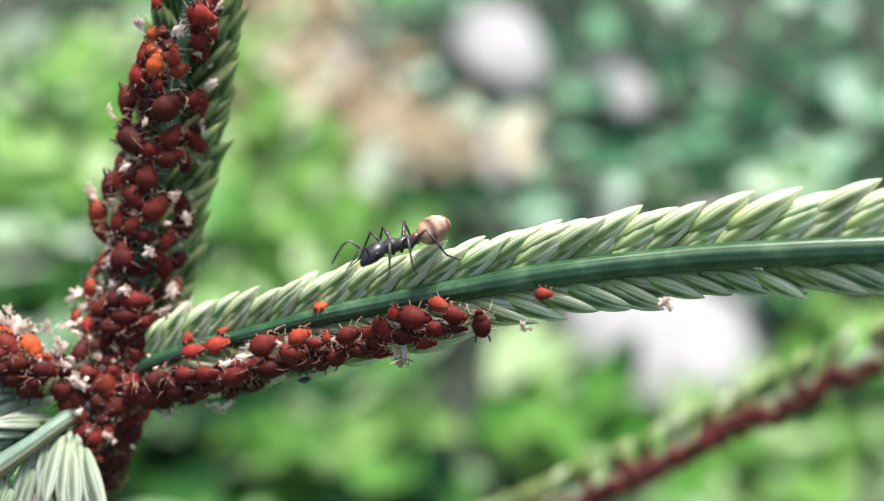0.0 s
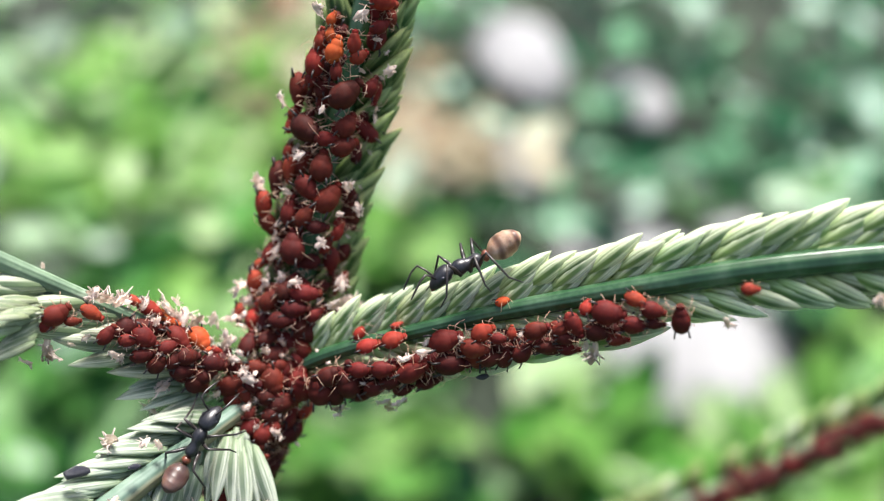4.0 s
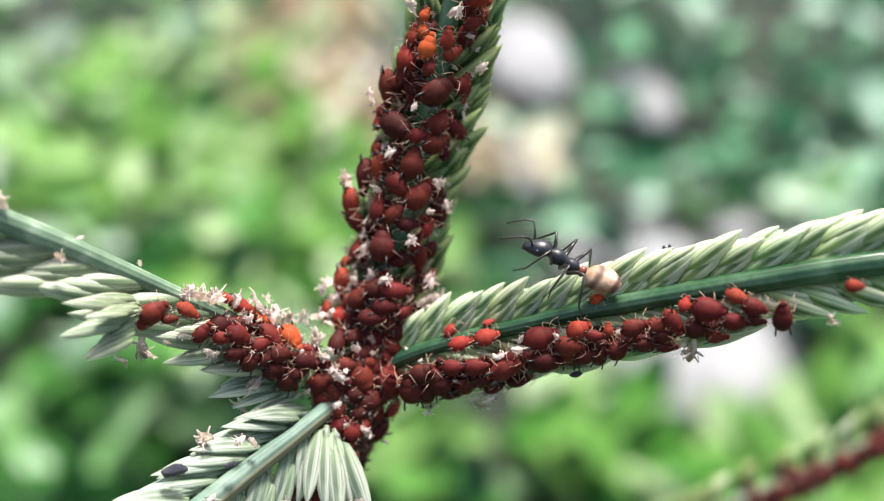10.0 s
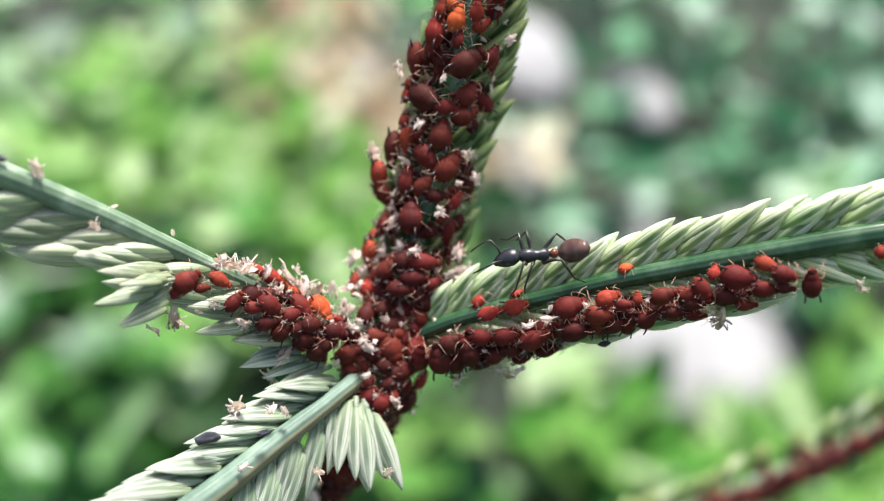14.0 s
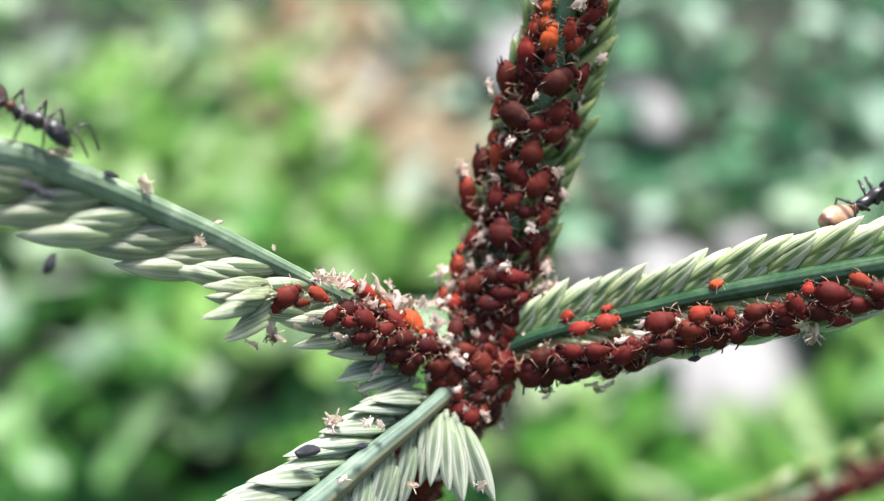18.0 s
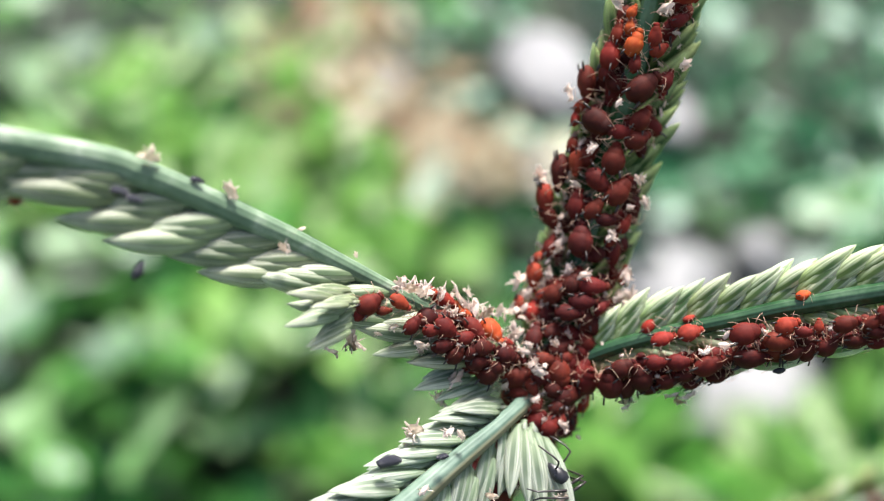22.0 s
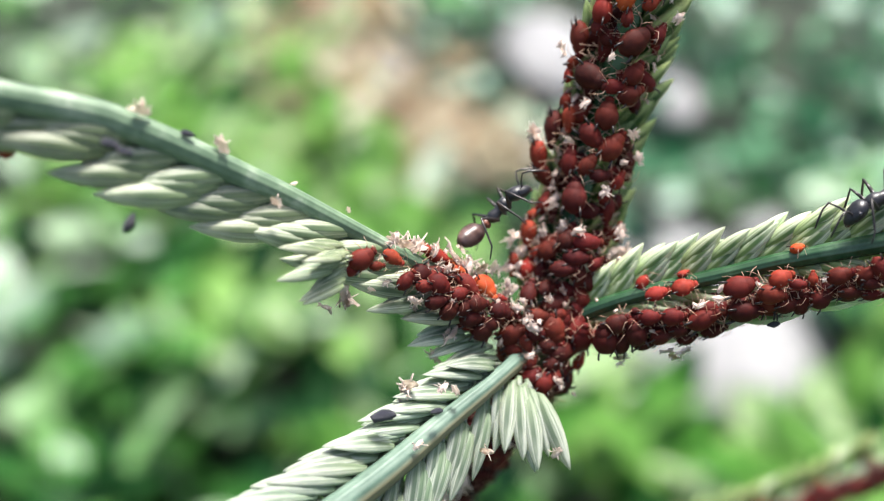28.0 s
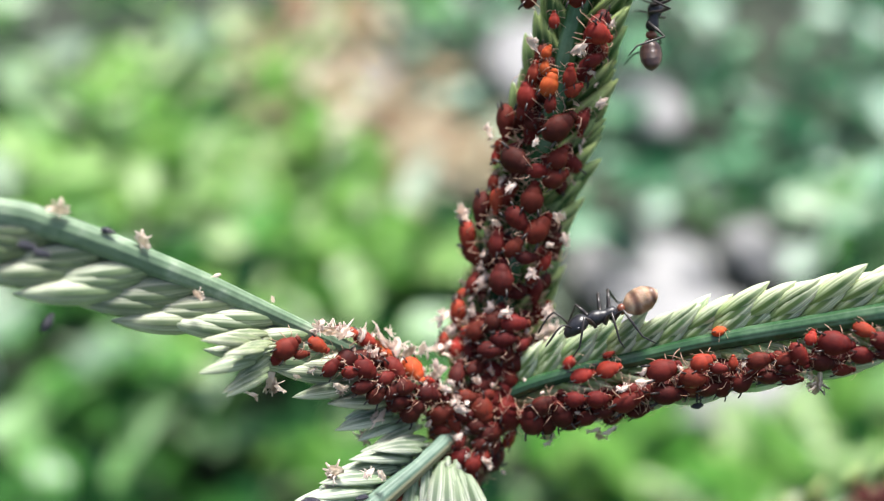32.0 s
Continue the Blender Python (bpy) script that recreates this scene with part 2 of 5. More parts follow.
def plain_material(name, stops, scale, rough, translucent=0.0, bumpy=0.0, distance=0.0001, coat=0.0, spec=0.5):
    m, nodes, links, bsdf = node_material(name)
    no, ramp = noise_ramp(nodes, links, scale, stops)
    links.new(ramp.outputs[0], bsdf.inputs["Base Color"])
    bsdf.inputs["Roughness"].default_value = rough
    bsdf.inputs["Coat Weight"].default_value = coat
    bsdf.inputs["Specular IOR Level"].default_value = spec
    if bumpy:
        bump(nodes, links, no.outputs["Fac"], bsdf, bumpy, distance)
    if translucent:
        with_translucence(nodes, links, bsdf, ramp.outputs[0], translucent)
    return m


def gaster_material(name, dark, light):
    """Amber, see-through abdomen with darker bands round it."""
    m, nodes, links, bsdf = node_material(name)
    tc = nodes.new("ShaderNodeTexCoord")
    sep = nodes.new("ShaderNodeSeparateXYZ")
    links.new(tc.outputs["Object"], sep.inputs[0])
    mul = nodes.new("ShaderNodeMath")
    mul.operation = "MULTIPLY"
    mul.inputs[1].default_value = 2 * math.pi / 0.00078
    links.new(sep.outputs["X"], mul.inputs[0])
    sn = nodes.new("ShaderNodeMath")
    sn.operation = "SINE"
    links.new(mul.outputs[0], sn.inputs[0])
    mr = nodes.new("ShaderNodeMapRange")
    mr.inputs["From Min"].default_value, mr.inputs["From Max"].default_value = 0.2, 1.1
    mr.inputs["To Max"].default_value = 0.93
    links.new(sn.outputs[0], mr.inputs["Value"])
    no, ramp = noise_ramp(nodes, links, 1500, [(0.35, dark), (0.7, light)])
    col = mixed(nodes, links, mr.outputs[0], ramp.outputs[0], (0.07, 0.03, 0.025))
    links.new(col, bsdf.inputs["Base Color"])
    bsdf.inputs["Roughness"].default_value = 0.36
    bsdf.inputs["Specular IOR Level"].default_value = 0.35
    bsdf.inputs["Transmission Weight"].default_value = 0.25
    bsdf.inputs["Subsurface Weight"].default_value = 0.2
    bsdf.inputs["Subsurface Radius"].default_value = (1.0, 0.45, 0.15)
    bsdf.inputs["Subsurface Scale"].default_value = 0.0002
    return m


def foliage_material(name, stops, translucent, rough=0.45):
    m, nodes, links, bsdf = node_material(name)
    geo = nodes.new("ShaderNodeNewGeometry")
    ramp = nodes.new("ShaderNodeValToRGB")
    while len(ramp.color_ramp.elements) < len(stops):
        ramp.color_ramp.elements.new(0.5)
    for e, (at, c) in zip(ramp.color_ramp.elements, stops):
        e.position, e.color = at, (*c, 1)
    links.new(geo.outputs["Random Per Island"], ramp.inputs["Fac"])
    no, shade = noise_ramp(nodes, links, 60, [(0.3, (0.7, 0.7, 0.7)), (0.7, (1.2, 1.2, 1.2))])
    col = mixed(nodes, links, 1.0, ramp.outputs[0], shade.outputs[0], "MULTIPLY")
    links.new(col, bsdf.inputs["Base Color"])
    bsdf.inputs["Roughness"].default_value = rough
    bsdf.inputs["Specular IOR Level"].default_value = 0.08
    with_translucence(nodes, links, bsdf, col, translucent)
    return m


HUSK = lemma_material("husk", [(0.3, (0.52, 0.58, 0.47)), (0.55, (0.71, 0.75, 0.64)), (0.75, (0.87, 0.89, 0.81))], (0.045, 0.11, 0.05), (0.27, 0.37, 0.21), 0.42, 0.8, 0.5, 0.08)
PLUMP_HUSK = lemma_material("plump_husk", [(0.3, (0.38, 0.42, 0.28)), (0.55, (0.54, 0.56, 0.42)), (0.75, (0.74, 0.74, 0.63))], (0.07, 0.12, 0.05), (0.24, 0.30, 0.15), 0.22, 0.9, 0.6, 0.085)
# yellow-green husks with sun-lit brightness put into their pale tones
LIT_LIME_HUSK = lemma_material("lit_lime_husk", [(0.3, (0.72, 0.80, 0.50)), (0.55, (0.86, 0.91, 0.70)), (0.75, (0.95, 0.97, 0.88))], (0.035, 0.125, 0.02), (0.36, 0.53, 0.15), 0.4, 0.92, 0.45, 0.08)
GREEN_HUSK = lemma_material("green_husk", [(0.3, (0.30, 0.42, 0.12)), (0.55, (0.58, 0.70, 0.30)), (0.75, (0.90, 0.93, 0.70))], (0.014, 0.06, 0.012), (0.035, 0.10, 0.02), 0.4, 0.97, 0.55, 0.13)
RACHIS = stem_material("rachis_green", (0.06, 0.11, 0.06), (0.12, 0.19, 0.11), (0.30, 0.36, 0.27))
# darker copy of the stalk green, with shade on the near side put into it
SHADED_RACHIS = stem_material("rachis_shaded_green", (0.010, 0.038, 0.014), (0.022, 0.068, 0.026), (0.07, 0.13, 0.07), rough=0.26)
TAN_RACHIS = stem_material("rachis_tan_edged", (0.055, 0.10, 0.07), (0.10, 0.165, 0.12), (0.18, 0.25, 0.19), flank=(0.16, 0.14, 0.075))
CULM = stem_material("culm_green", (0.06, 0.11, 0.04), (0.12, 0.19, 0.07), (0.30, 0.36, 0.18), 0.4)
NODE = plain_material("node_tissue", [(0.3, (0.10, 0.13, 0.035)), (0.6, (0.24, 0.26, 0.09)), (0.8, (0.40, 0.40, 0.20))], 1400, 0.55, 0.2, 0.6, 0.0002)
APHID_MATS = (
    aphid_material("aphid_maroon", (0.036, 0.005, 0.004), (0.072, 0.010, 0.007)),
    aphid_material("aphid_brown_red", (0.075, 0.009, 0.006), (0.13, 0.017, 0.011)),
    aphid_material("aphid_red", (0.145, 0.016, 0.009), (0.25, 0.032, 0.017)),
    aphid_material("aphid_orange", (0.32, 0.046, 0.011), (0.44, 0.088, 0.022)),
)
APHID_LIMB = plain_material("aphid_limb", [(0.3, (0.34, 0.17, 0.10)), (0.7, (0.66, 0.48, 0.36))], 5, 0.45, 0.3)
CORNICLE = plain_material("aphid_cornicle", [(0.3, (0.012, 0.008, 0.008)), (0.7, (0.03, 0.02, 0.018))], 5, 0.4)
SKIN = plain_material("shed_skin", [(0.3, (0.92, 0.68, 0.56)), (0.55, (0.96, 0.88, 0.82)), (0.8, (0.96, 0.94, 0.91))], 1800, 0.5, 0.55, 0.3, 0.0001)
ANT_BLACK = plain_material("ant_cuticle", [(0.3, (0.006, 0.006, 0.008)), (0.7, (0.022, 0.022, 0.027))], 9000, 0.36, 0, 0.4, 0.00003, 0.0)
ANT_LIMB = plain_material("ant_limb", [(0.3, (0.010, 0.009, 0.010)), (0.7, (0.045, 0.035, 0.032))], 1500, 0.35)
ANT_PETIOLE = plain_material("ant_petiole", [(0.3, (0.08, 0.022, 0.012)), (0.7, (0.20, 0.060, 0.030))], 1500, 0.35)
AMBER = gaster_material("amber_gaster", (0.32, 0.15, 0.07), (0.72, 0.53, 0.40))
BROWN = gaster_material("brown_gaster", (0.045, 0.03, 0.032), (0.16, 0.085, 0.065))
SPECK = plain_material("dark_frass", [(0.3, (0.010, 0.010, 0.016)), (0.7, (0.035, 0.035, 0.05))], 2500, 0.3, 0, 0.5, 0.0001)
NODE_AXIS = [(-14.8, 45.2, -5.0), (-14.6, 45.2, -8.5)]
LEFT_AXIS = [(-14.5, 44.6, -5.8), (-17.7, 43.6, -4.6), (-19.4, 42.9, -3.9), (-21, 42.2, -3.1), (-23, 41.3, -2.2), (-28, 39, 0.6)]
RIGHT_AXIS = [(-14.5, 44.5, -5.9), (-10.69, 43.04, -4.83), (-7.5, 42.11, -4), (-5.02, 41.13, -3.3), (-0.09, 38.89, -2.1), (3.95, 37.49, -1.17), (10.8, 35.7, -0.34)]
UP_AXIS = [(-13.9, 44.6, -5.7), (-13.2, 44.9, -2.9), (-12.5, 44.81, 0.55), (-11.56, 43.98, 5.2), (-10.6, 43, 9.5), (-9.6, 41.9, 14)]
APHIDS_UPRIGHT_1 = [(-9.76, 41.34, 9.73, 1.16, -20, 0.6), (-11.63, 41.54, 10.33, 0.67, 90, 0.6), (-11.86, 41.76, 9.09, 0.58, 50, 0.9), (-12.33, 42.25, 8.34, 0.91, 70, 0.6), (-11.93, 41.83, 8.49, 0.63, 80, 0.9), (-11.72, 41.77, 7.85, 1.07, 65, 0.85), (-10.94, 41.52, 8.12, 0.89, 85, 0.5), (-12.55, 42.5, 7.53, 1.27, 80, 0.7), (-10.72, 41.67, 7.57, 0.76, 30, 0.5), (-11.66, 41.86, 7.07, 0.8, 80, 0.4), (-12.73, 42.7, 6.86, 0.77, 80, 0.4), (-13.27, 43.71, 6.43, 1.44, -50, 0.45), (-11.23, 41.99, 6.15, 1.92, 40, 0.15), (-10.19, 42.26, 6.47, 0.9, 60, 0.3), (-12.87, 42.82, 4.73, 1.9, -25, 0.1), (-11.18, 42.35, 4.9, 1.07, 60, 0.3)]
APHIDS_UPRIGHT_2 = [(-11.26, 42.56, 4.08, 1.12, 20, 0.4), (-12, 42.44, 4.35, 0.9, 0, 0.4), (-13.67, 44.27, 4.05, 0.84, 80, 0.6), (-13.38, 43.9, 5.62, 0.79, 0, 0.5), (-13.62, 44.02, 5.09, 0.75, 80, 0.7), (-12.22, 42.69, 3.3, 1.26, 80, 0.45), (-13.62, 43.8, 3.13, 1.01, -85, 0.65), (-14.16, 44.54, 2.78, 1.64, -75, 0.1), (-12.78, 42.95, 2.35, 1.22, -45, 0.3), (-11.89, 42.9, 2.01, 1.39, 50, 0.25), (-14.73, 44.7, 1.62, 1.4, -40, 0.5), (-13.6, 43.49, 1.47, 1.18, 75, 0.25), (-12.89, 43.05, 1.28, 1.08, 50, 0.35), (-14.5, 44.79, 0.87, 1.22, -20, 0.4), (-11.49, 43.34, 0.62, 0.82, 60, 0.55), (-12.34, 43.03, 0.78, 0.9, 0, 0.1)]
APHIDS_UPRIGHT_3 = [(-13.41, 43.28, 0, 1.4, 85, 0.1), (-14.43, 44.63, -0.25, 1.07, 30, 0.25), (-14.85, 44.87, -0.72, 0.7, 0, 0.7), (-15.09, 44.89, -1.66, 1.22, -55, 0.5), (-12.8, 43.16, -1.96, 1.22, 0, 0.45), (-14.36, 43.7, -2.24, 1.14, 25, 0.45), (-13.69, 43.29, -1.8, 0.99, 60, 0.15), (-15.1, 44.84, -2.99, 1.12, 20, 0.55), (-12.41, 43.32, -2.82, 0.77, 30, 0.45), (-13.81, 43.2, -3.03, 1.13, 0, 0.1), (-13.25, 43.15, -2.58, 1.13, 0, 0.1), (-15.75, 44.83, -2.94, 0.94, -60, 0.5), (-11.25, 44.27, -1.52, 0.83, 80, 0.5), (-14.82, 44.47, -2.33, 0.7, 10, 0.7), (-9.88, 41.61, 8.76, 0.89, 20, 0.3)]
APHIDS_UPRIGHT_4 = [(-12.45, 42.54, 11.57, 1.15, 60, 0.4), (-10.79, 40.9, 11.35, 1.19, 80, 0.4), (-10.04, 40.69, 11.73, 1.1, 20, 0.5), (-11.4, 41.28, 12.15, 1.12, 90, 0.6)]
APHIDS_NODE_1 = [(-15.21, 43.52, -3.99, 1.1, 80, 0.15), (-12.97, 45.2, -3.31, 1, 0, 0.1), (-12.51, 45.2, -3.99, 1.14, 30, 0.45), (-12.39, 45.2, -4.62, 1.41, 10, 0.45), (-13.76, 45.2, -3.2, 0.91, -20, 0.1), (-14.76, 43.2, -5, 1, 0, 0.3), (-13.78, 43.48, -4.96, 0.79, 0, 0.25), (-13.67, 43.53, -5.62, 1.01, 20, 0.15), (-13.66, 43.5, -6.49, 1.31, 10, 0.15), (-12.73, 44.77, -7.02, 0.9, 15, 0.5), (-14.1, 43.29, -6.92, 0.96, 20, 0.2), (-15.85, 43.55, -6.41, 0.79, 0, 0.3), (-15.73, 43.49, -7.02, 0.79, -10, 0.4), (-15.07, 43.24, -6.92, 0.65, 60, 0.3), (-14.52, 43.2, -7.68, 1, 70, 0.4), (-14.51, 43.21, -8.7, 0.43, 10, 0.6)]
APHIDS_NODE_2 = [(-14.87, 43.2, -5.72, 0.87, 0, 0.15), (-12.98, 44.25, -5.98, 0.98, 60, 0.12), (-14.32, 43.24, -6.26, 0.96, -20, 0.2), (-15.07, 43.24, -7.47, 0.87, 40, 0.35), (-14.09, 43.28, -7.46, 0.78, 80, 0.3), (-14.63, 43.2, -8.22, 0.74, 60, 0.45), (-15.3, 43.28, -6.17, 0.78, -60, 0.25), (-14.34, 43.7, -3.77, 1.01, 40, 0.12), (-16.06, 43.78, -7.54, 0.66, 60, 0.3)]
APHIDS_RIGHT_BASE = [(-10.53, 42.93, -3.4, 0.91, 95, 0.5), (-10.27, 41.78, -3.89, 0.97, 10, 0.55), (-9.27, 41.5, -3.61, 0.97, 10, 0.5), (-9.13, 42.19, -3.08, 0.51, 45, 0.6), (-10.58, 41.64, -4.9, 0.88, 5, 0.4), (-9.69, 41.42, -4.86, 0.96, 10, 0.35), (-8.52, 41.23, -4.95, 1.3, 35, 0.35), (-12.24, 42.41, -5.85, 1.33, 100, 0.15), (-11.11, 41.99, -5.56, 1.19, 110, 0.12), (-10.45, 42.73, -6.12, 1, 0, 0.15), (-11.54, 42.43, -6.04, 1.07, 80, 0.1), (-9.35, 41.76, -5.5, 0.85, 0, 0.15), (-7.75, 42.25, -5.51, 1.07, 20, 0.15), (-11.81, 42.06, -5.17, 1.06, 30, 0.1), (-9.94, 42.03, -5.74, 0.98, 40, 0.12), (-8.77, 42.56, -5.86, 0.86, 10, 0.2)]
APHIDS_RIGHT_END_1 = [(-7.27, 40.64, -3.55, 1.3, 15, 0.3), (-5.87, 40.09, -3.18, 0.94, 20, 0.5), (-6.16, 40.22, -3.88, 1.07, 0, 0.3), (-4.83, 39.63, -3.16, 0.55, 90, 0.6), (-5.28, 39.84, -3.44, 0.72, 0, 0.25), (-3.92, 39.22, -3.04, 1.01, 20, 0.3), (-3.05, 38.84, -2.94, 0.84, 40, 0.35), (-2.59, 38.62, -2.8, 1.04, -55, 0.4), (-2.2, 38.52, -2.06, 0.62, 75, 0.7), (-1.42, 38.06, -2.27, 1.24, -5, 0.25), (-0.47, 37.68, -1.74, 0.9, -25, 0.6), (0.08, 37.41, -2.13, 0.9, -10, 0.3), (1.07, 37.23, -2.44, 1.14, 95, 0.2), (3.29, 36.23, -1.25, 0.64, 0, 0.5), (-2.62, 39.25, -3.82, 0.85, 0, 0.4), (-4.35, 39.8, -4.02, 0.94, 60, 0.1)]
APHIDS_RIGHT_END_2 = [(-6.98, 40.77, -4.6, 1.3, 10, 0.12), (-4.98, 40.22, -4.3, 0.86, 80, 0.12), (-1.76, 38.39, -3.07, 0.96, 0, 0.1), (-0.49, 37.78, -2.72, 0.95, 0, 0.25), (-3.43, 39.33, -3.74, 0.93, 10, 0.12), (-0.94, 38.44, -3.37, 0.83, 10, 0.35), (-5.01, 40.66, -1.97, 0.65, 25, 1), (-5.48, 40.29, -4.31, 0.95, 30, 0.1), (-2.84, 38.89, -3.36, 0.84, 0, 0.1), (0.21, 37.55, -2.65, 0.74, 0, 0.2)]
APHIDS_LEFT_1 = [(-22.01, 40.33, -2.58, 1.09, 30, 0.35), (-20.83, 40.91, -2.56, 0.9, -25, 0.5), (-20.33, 41.1, -3.43, 0.91, 50, 0.4), (-21.48, 40.58, -2.88, 0.61, 0, 0.3), (-22.43, 40.41, -3.1, 0.61, 0, 0.3), (-18.97, 41.69, -3.62, 1.05, -30, 0.25), (-19.08, 41.71, -4.32, 0.96, 10, 0.2), (-18.57, 41.96, -4.64, 0.97, 60, 0.12), (-17.76, 42.37, -3.68, 1.11, -50, 0.45), (-17, 42.86, -3.78, 1.12, -70, 0.95), (-18.15, 42.02, -4, 0.84, 20, 0.3), (-17.43, 42.31, -4.42, 0.98, 0, 0.2), (-16.44, 42.65, -4.74, 1.03, -15, 0.2), (-18.99, 42.8, -2.5, 1.08, -25, 0.7), (-19.51, 42.56, -2.19, 0.77, -30, 0.7), (-18.14, 42.98, -3.04, 0.65, 0, 0.8)]
APHIDS_LEFT_2 = [(-17.12, 42.67, -5.5, 1.12, 60, 0.1), (-17.64, 42.37, -5.07, 0.98, 0, 0.1), (-16.39, 42.87, -4.21, 0.47, 0, 0.6), (-18.47, 43.07, -2.82, 0.78, -30, 0.8), (-16.8, 42.61, -5.28, 0.94, 20, 0.15), (-17.95, 42.11, -4.53, 0.85, 60, 0.12), (-19.57, 41.41, -3.69, 0.75, 0, 0.25), (-19.92, 42.4, -2.09, 0.64, -30, 0.75)]
SKINS_UPRIGHT = [(-12.39, 42.06, 9.46, 0.68), (-10.7, 41.07, 9.11, 0.75), (-13.85, 43.79, 6.09, 0.7), (-13.11, 42.75, 3.7, 0.54), (-14.79, 44.58, 2.55, 0.98), (-14.6, 44.78, 1.03, 0.75), (-15.08, 44.89, -1.54, 0.84), (-14.03, 44.22, -0.13, 0.69), (-11.18, 42.77, 2.45, 0.54), (-11.45, 42.89, 1.33, 0.4), (-10.74, 43.37, 1.56, 0.64), (-12.24, 42.87, 0.11, 0.58), (-13.81, 43.5, -1.36, 0.54), (-13.25, 42.92, -1.45, 0.58), (-11.37, 43.6, -1.6, 0.77), (-10.85, 44.9, -2.72, 1.41), (-14.72, 44.86, -0.37, 0.56), (-15.67, 44.9, -1.89, 0.94), (-15.91, 44.79, -3.17, 0.93), (-15.32, 44.89, -2.36, 0.94), (-9.51, 42.24, 7.15, 0.68), (-14.96, 44.87, -0.84, 0.56), (-10.39, 44.9, -2.96, 0.8), (-11.66, 43.48, -2.39, 0.68)]
SKINS_NODE = [(-15.08, 42.97, -5.45, 0.78), (-14.45, 43.09, -4.3, 0.43), (-13.79, 43.47, -3.98, 0.44), (-11.83, 45.2, -4.21, 0.78), (-11.06, 45.2, -2.96, 0.64), (-15.98, 43.57, -4, 0.88), (-15.74, 43.19, -4.64, 0.65), (-15.79, 44.48, -3.11, 0.9), (-15.18, 43, -6.58, 0.43), (-13.98, 43.05, -7.65, 0.48), (-15.3, 43.01, -5.07, 0.52), (-11.4, 45.2, -2.51, 0.82)]
SKINS_RIGHT_BASE = [(-8.82, 40.86, -4.32, 0.5), (-11.49, 42.87, -6.6, 0.65), (-9.04, 42.5, -6.3, 0.75), (-9.62, 42.7, -6.3, 0.65)]
SKINS_RIGHT_END = [(-1.82, 38.78, -3.85, 0.92), (2.59, 36.63, -2.48, 0.48), (7.56, 35.22, -1.49, 0.58), (-8.16, 40.67, -4.05, 0.6)]
SKINS_LEFT = [(-20.49, 41.13, -2.04, 1.03), (-19.92, 41.6, -2.12, 0.84), (-18.37, 43.08, -2.6, 1.08), (-17.28, 43.18, -3.14, 0.87), (-16.65, 43.72, -3.02, 0.66), (-22.7, 41.72, -4.04, 1.05), (-23.5, 41.49, -4.46, 0.62), (-20.06, 41.18, -4.21, 0.62), (-18.52, 42.69, -5.74, 0.77), (-19.03, 43.43, -6.66, 0.87), (-17.72, 43.21, -2.92, 0.87), (-19.17, 42.45, -2.3, 0.64)]
APHID_PLACES = ((UP_AXIS, APHIDS_UPRIGHT_1 + APHIDS_UPRIGHT_2 + APHIDS_UPRIGHT_3 + APHIDS_UPRIGHT_4), (NODE_AXIS, APHIDS_NODE_1 + APHIDS_NODE_2), (RIGHT_AXIS, APHIDS_RIGHT_BASE), (RIGHT_AXIS, APHIDS_RIGHT_END_1 + APHIDS_RIGHT_END_2), (LEFT_AXIS, APHIDS_LEFT_1 + APHIDS_LEFT_2))
SKIN_PLACES = ((UP_AXIS, SKINS_UPRIGHT), (NODE_AXIS, SKINS_NODE), (RIGHT_AXIS, SKINS_RIGHT_BASE), (RIGHT_AXIS, SKINS_RIGHT_END), (LEFT_AXIS, SKINS_LEFT))


# ---- grass heads ----
def lemma(bm, m, length, width, thick, bend):
    """One boat-shaped husk along x, keeled on z, drawn out to a point."""
    uv = bm.loops.layers.uv.verify()
    n, stations = 10, (0.0, 0.08, 0.22, 0.4, 0.58, 0.74, 0.86, 0.95, 1.0)
    rings = []
    for v in stations:
        w = max(0.03, (1 - (1 - v) ** 3) ** 0.7 * (1 - v ** 2.8) ** 0.85, 0.45 if v == 0 else 0) * width
        x, lift = length * v, bend * (v - v * v) * 4 - bend * 0.6 * v ** 3
        ring = []
        for k in range(n):
            a = 2 * math.pi * k / n
            y, z = math.cos(a), math.sin(a)
            z = z * (1.0 if z > 0 else 0.45) + (0.22 if k in (2, 3) else 0)
            ring.append(bm.verts.new(m @ Vector((x, y * w, lift + z * w * thick))))
        rings.append(ring)
    last = len(rings) - 1
    for i in range(last):
        for k in range(n):
            f = bm.faces.new((rings[i][k], rings[i][(k + 1) % n], rings[i + 1][(k + 1) % n], rings[i + 1][k]))
            for loop, (u, v) in zip(f.loops, ((k, i), (k + 1, i), (k + 1, i + 1), (k, i + 1))):
                loop[uv].uv = (u / n, stations[v])
    bm.faces.new(rings[-1])
    return rings[0]


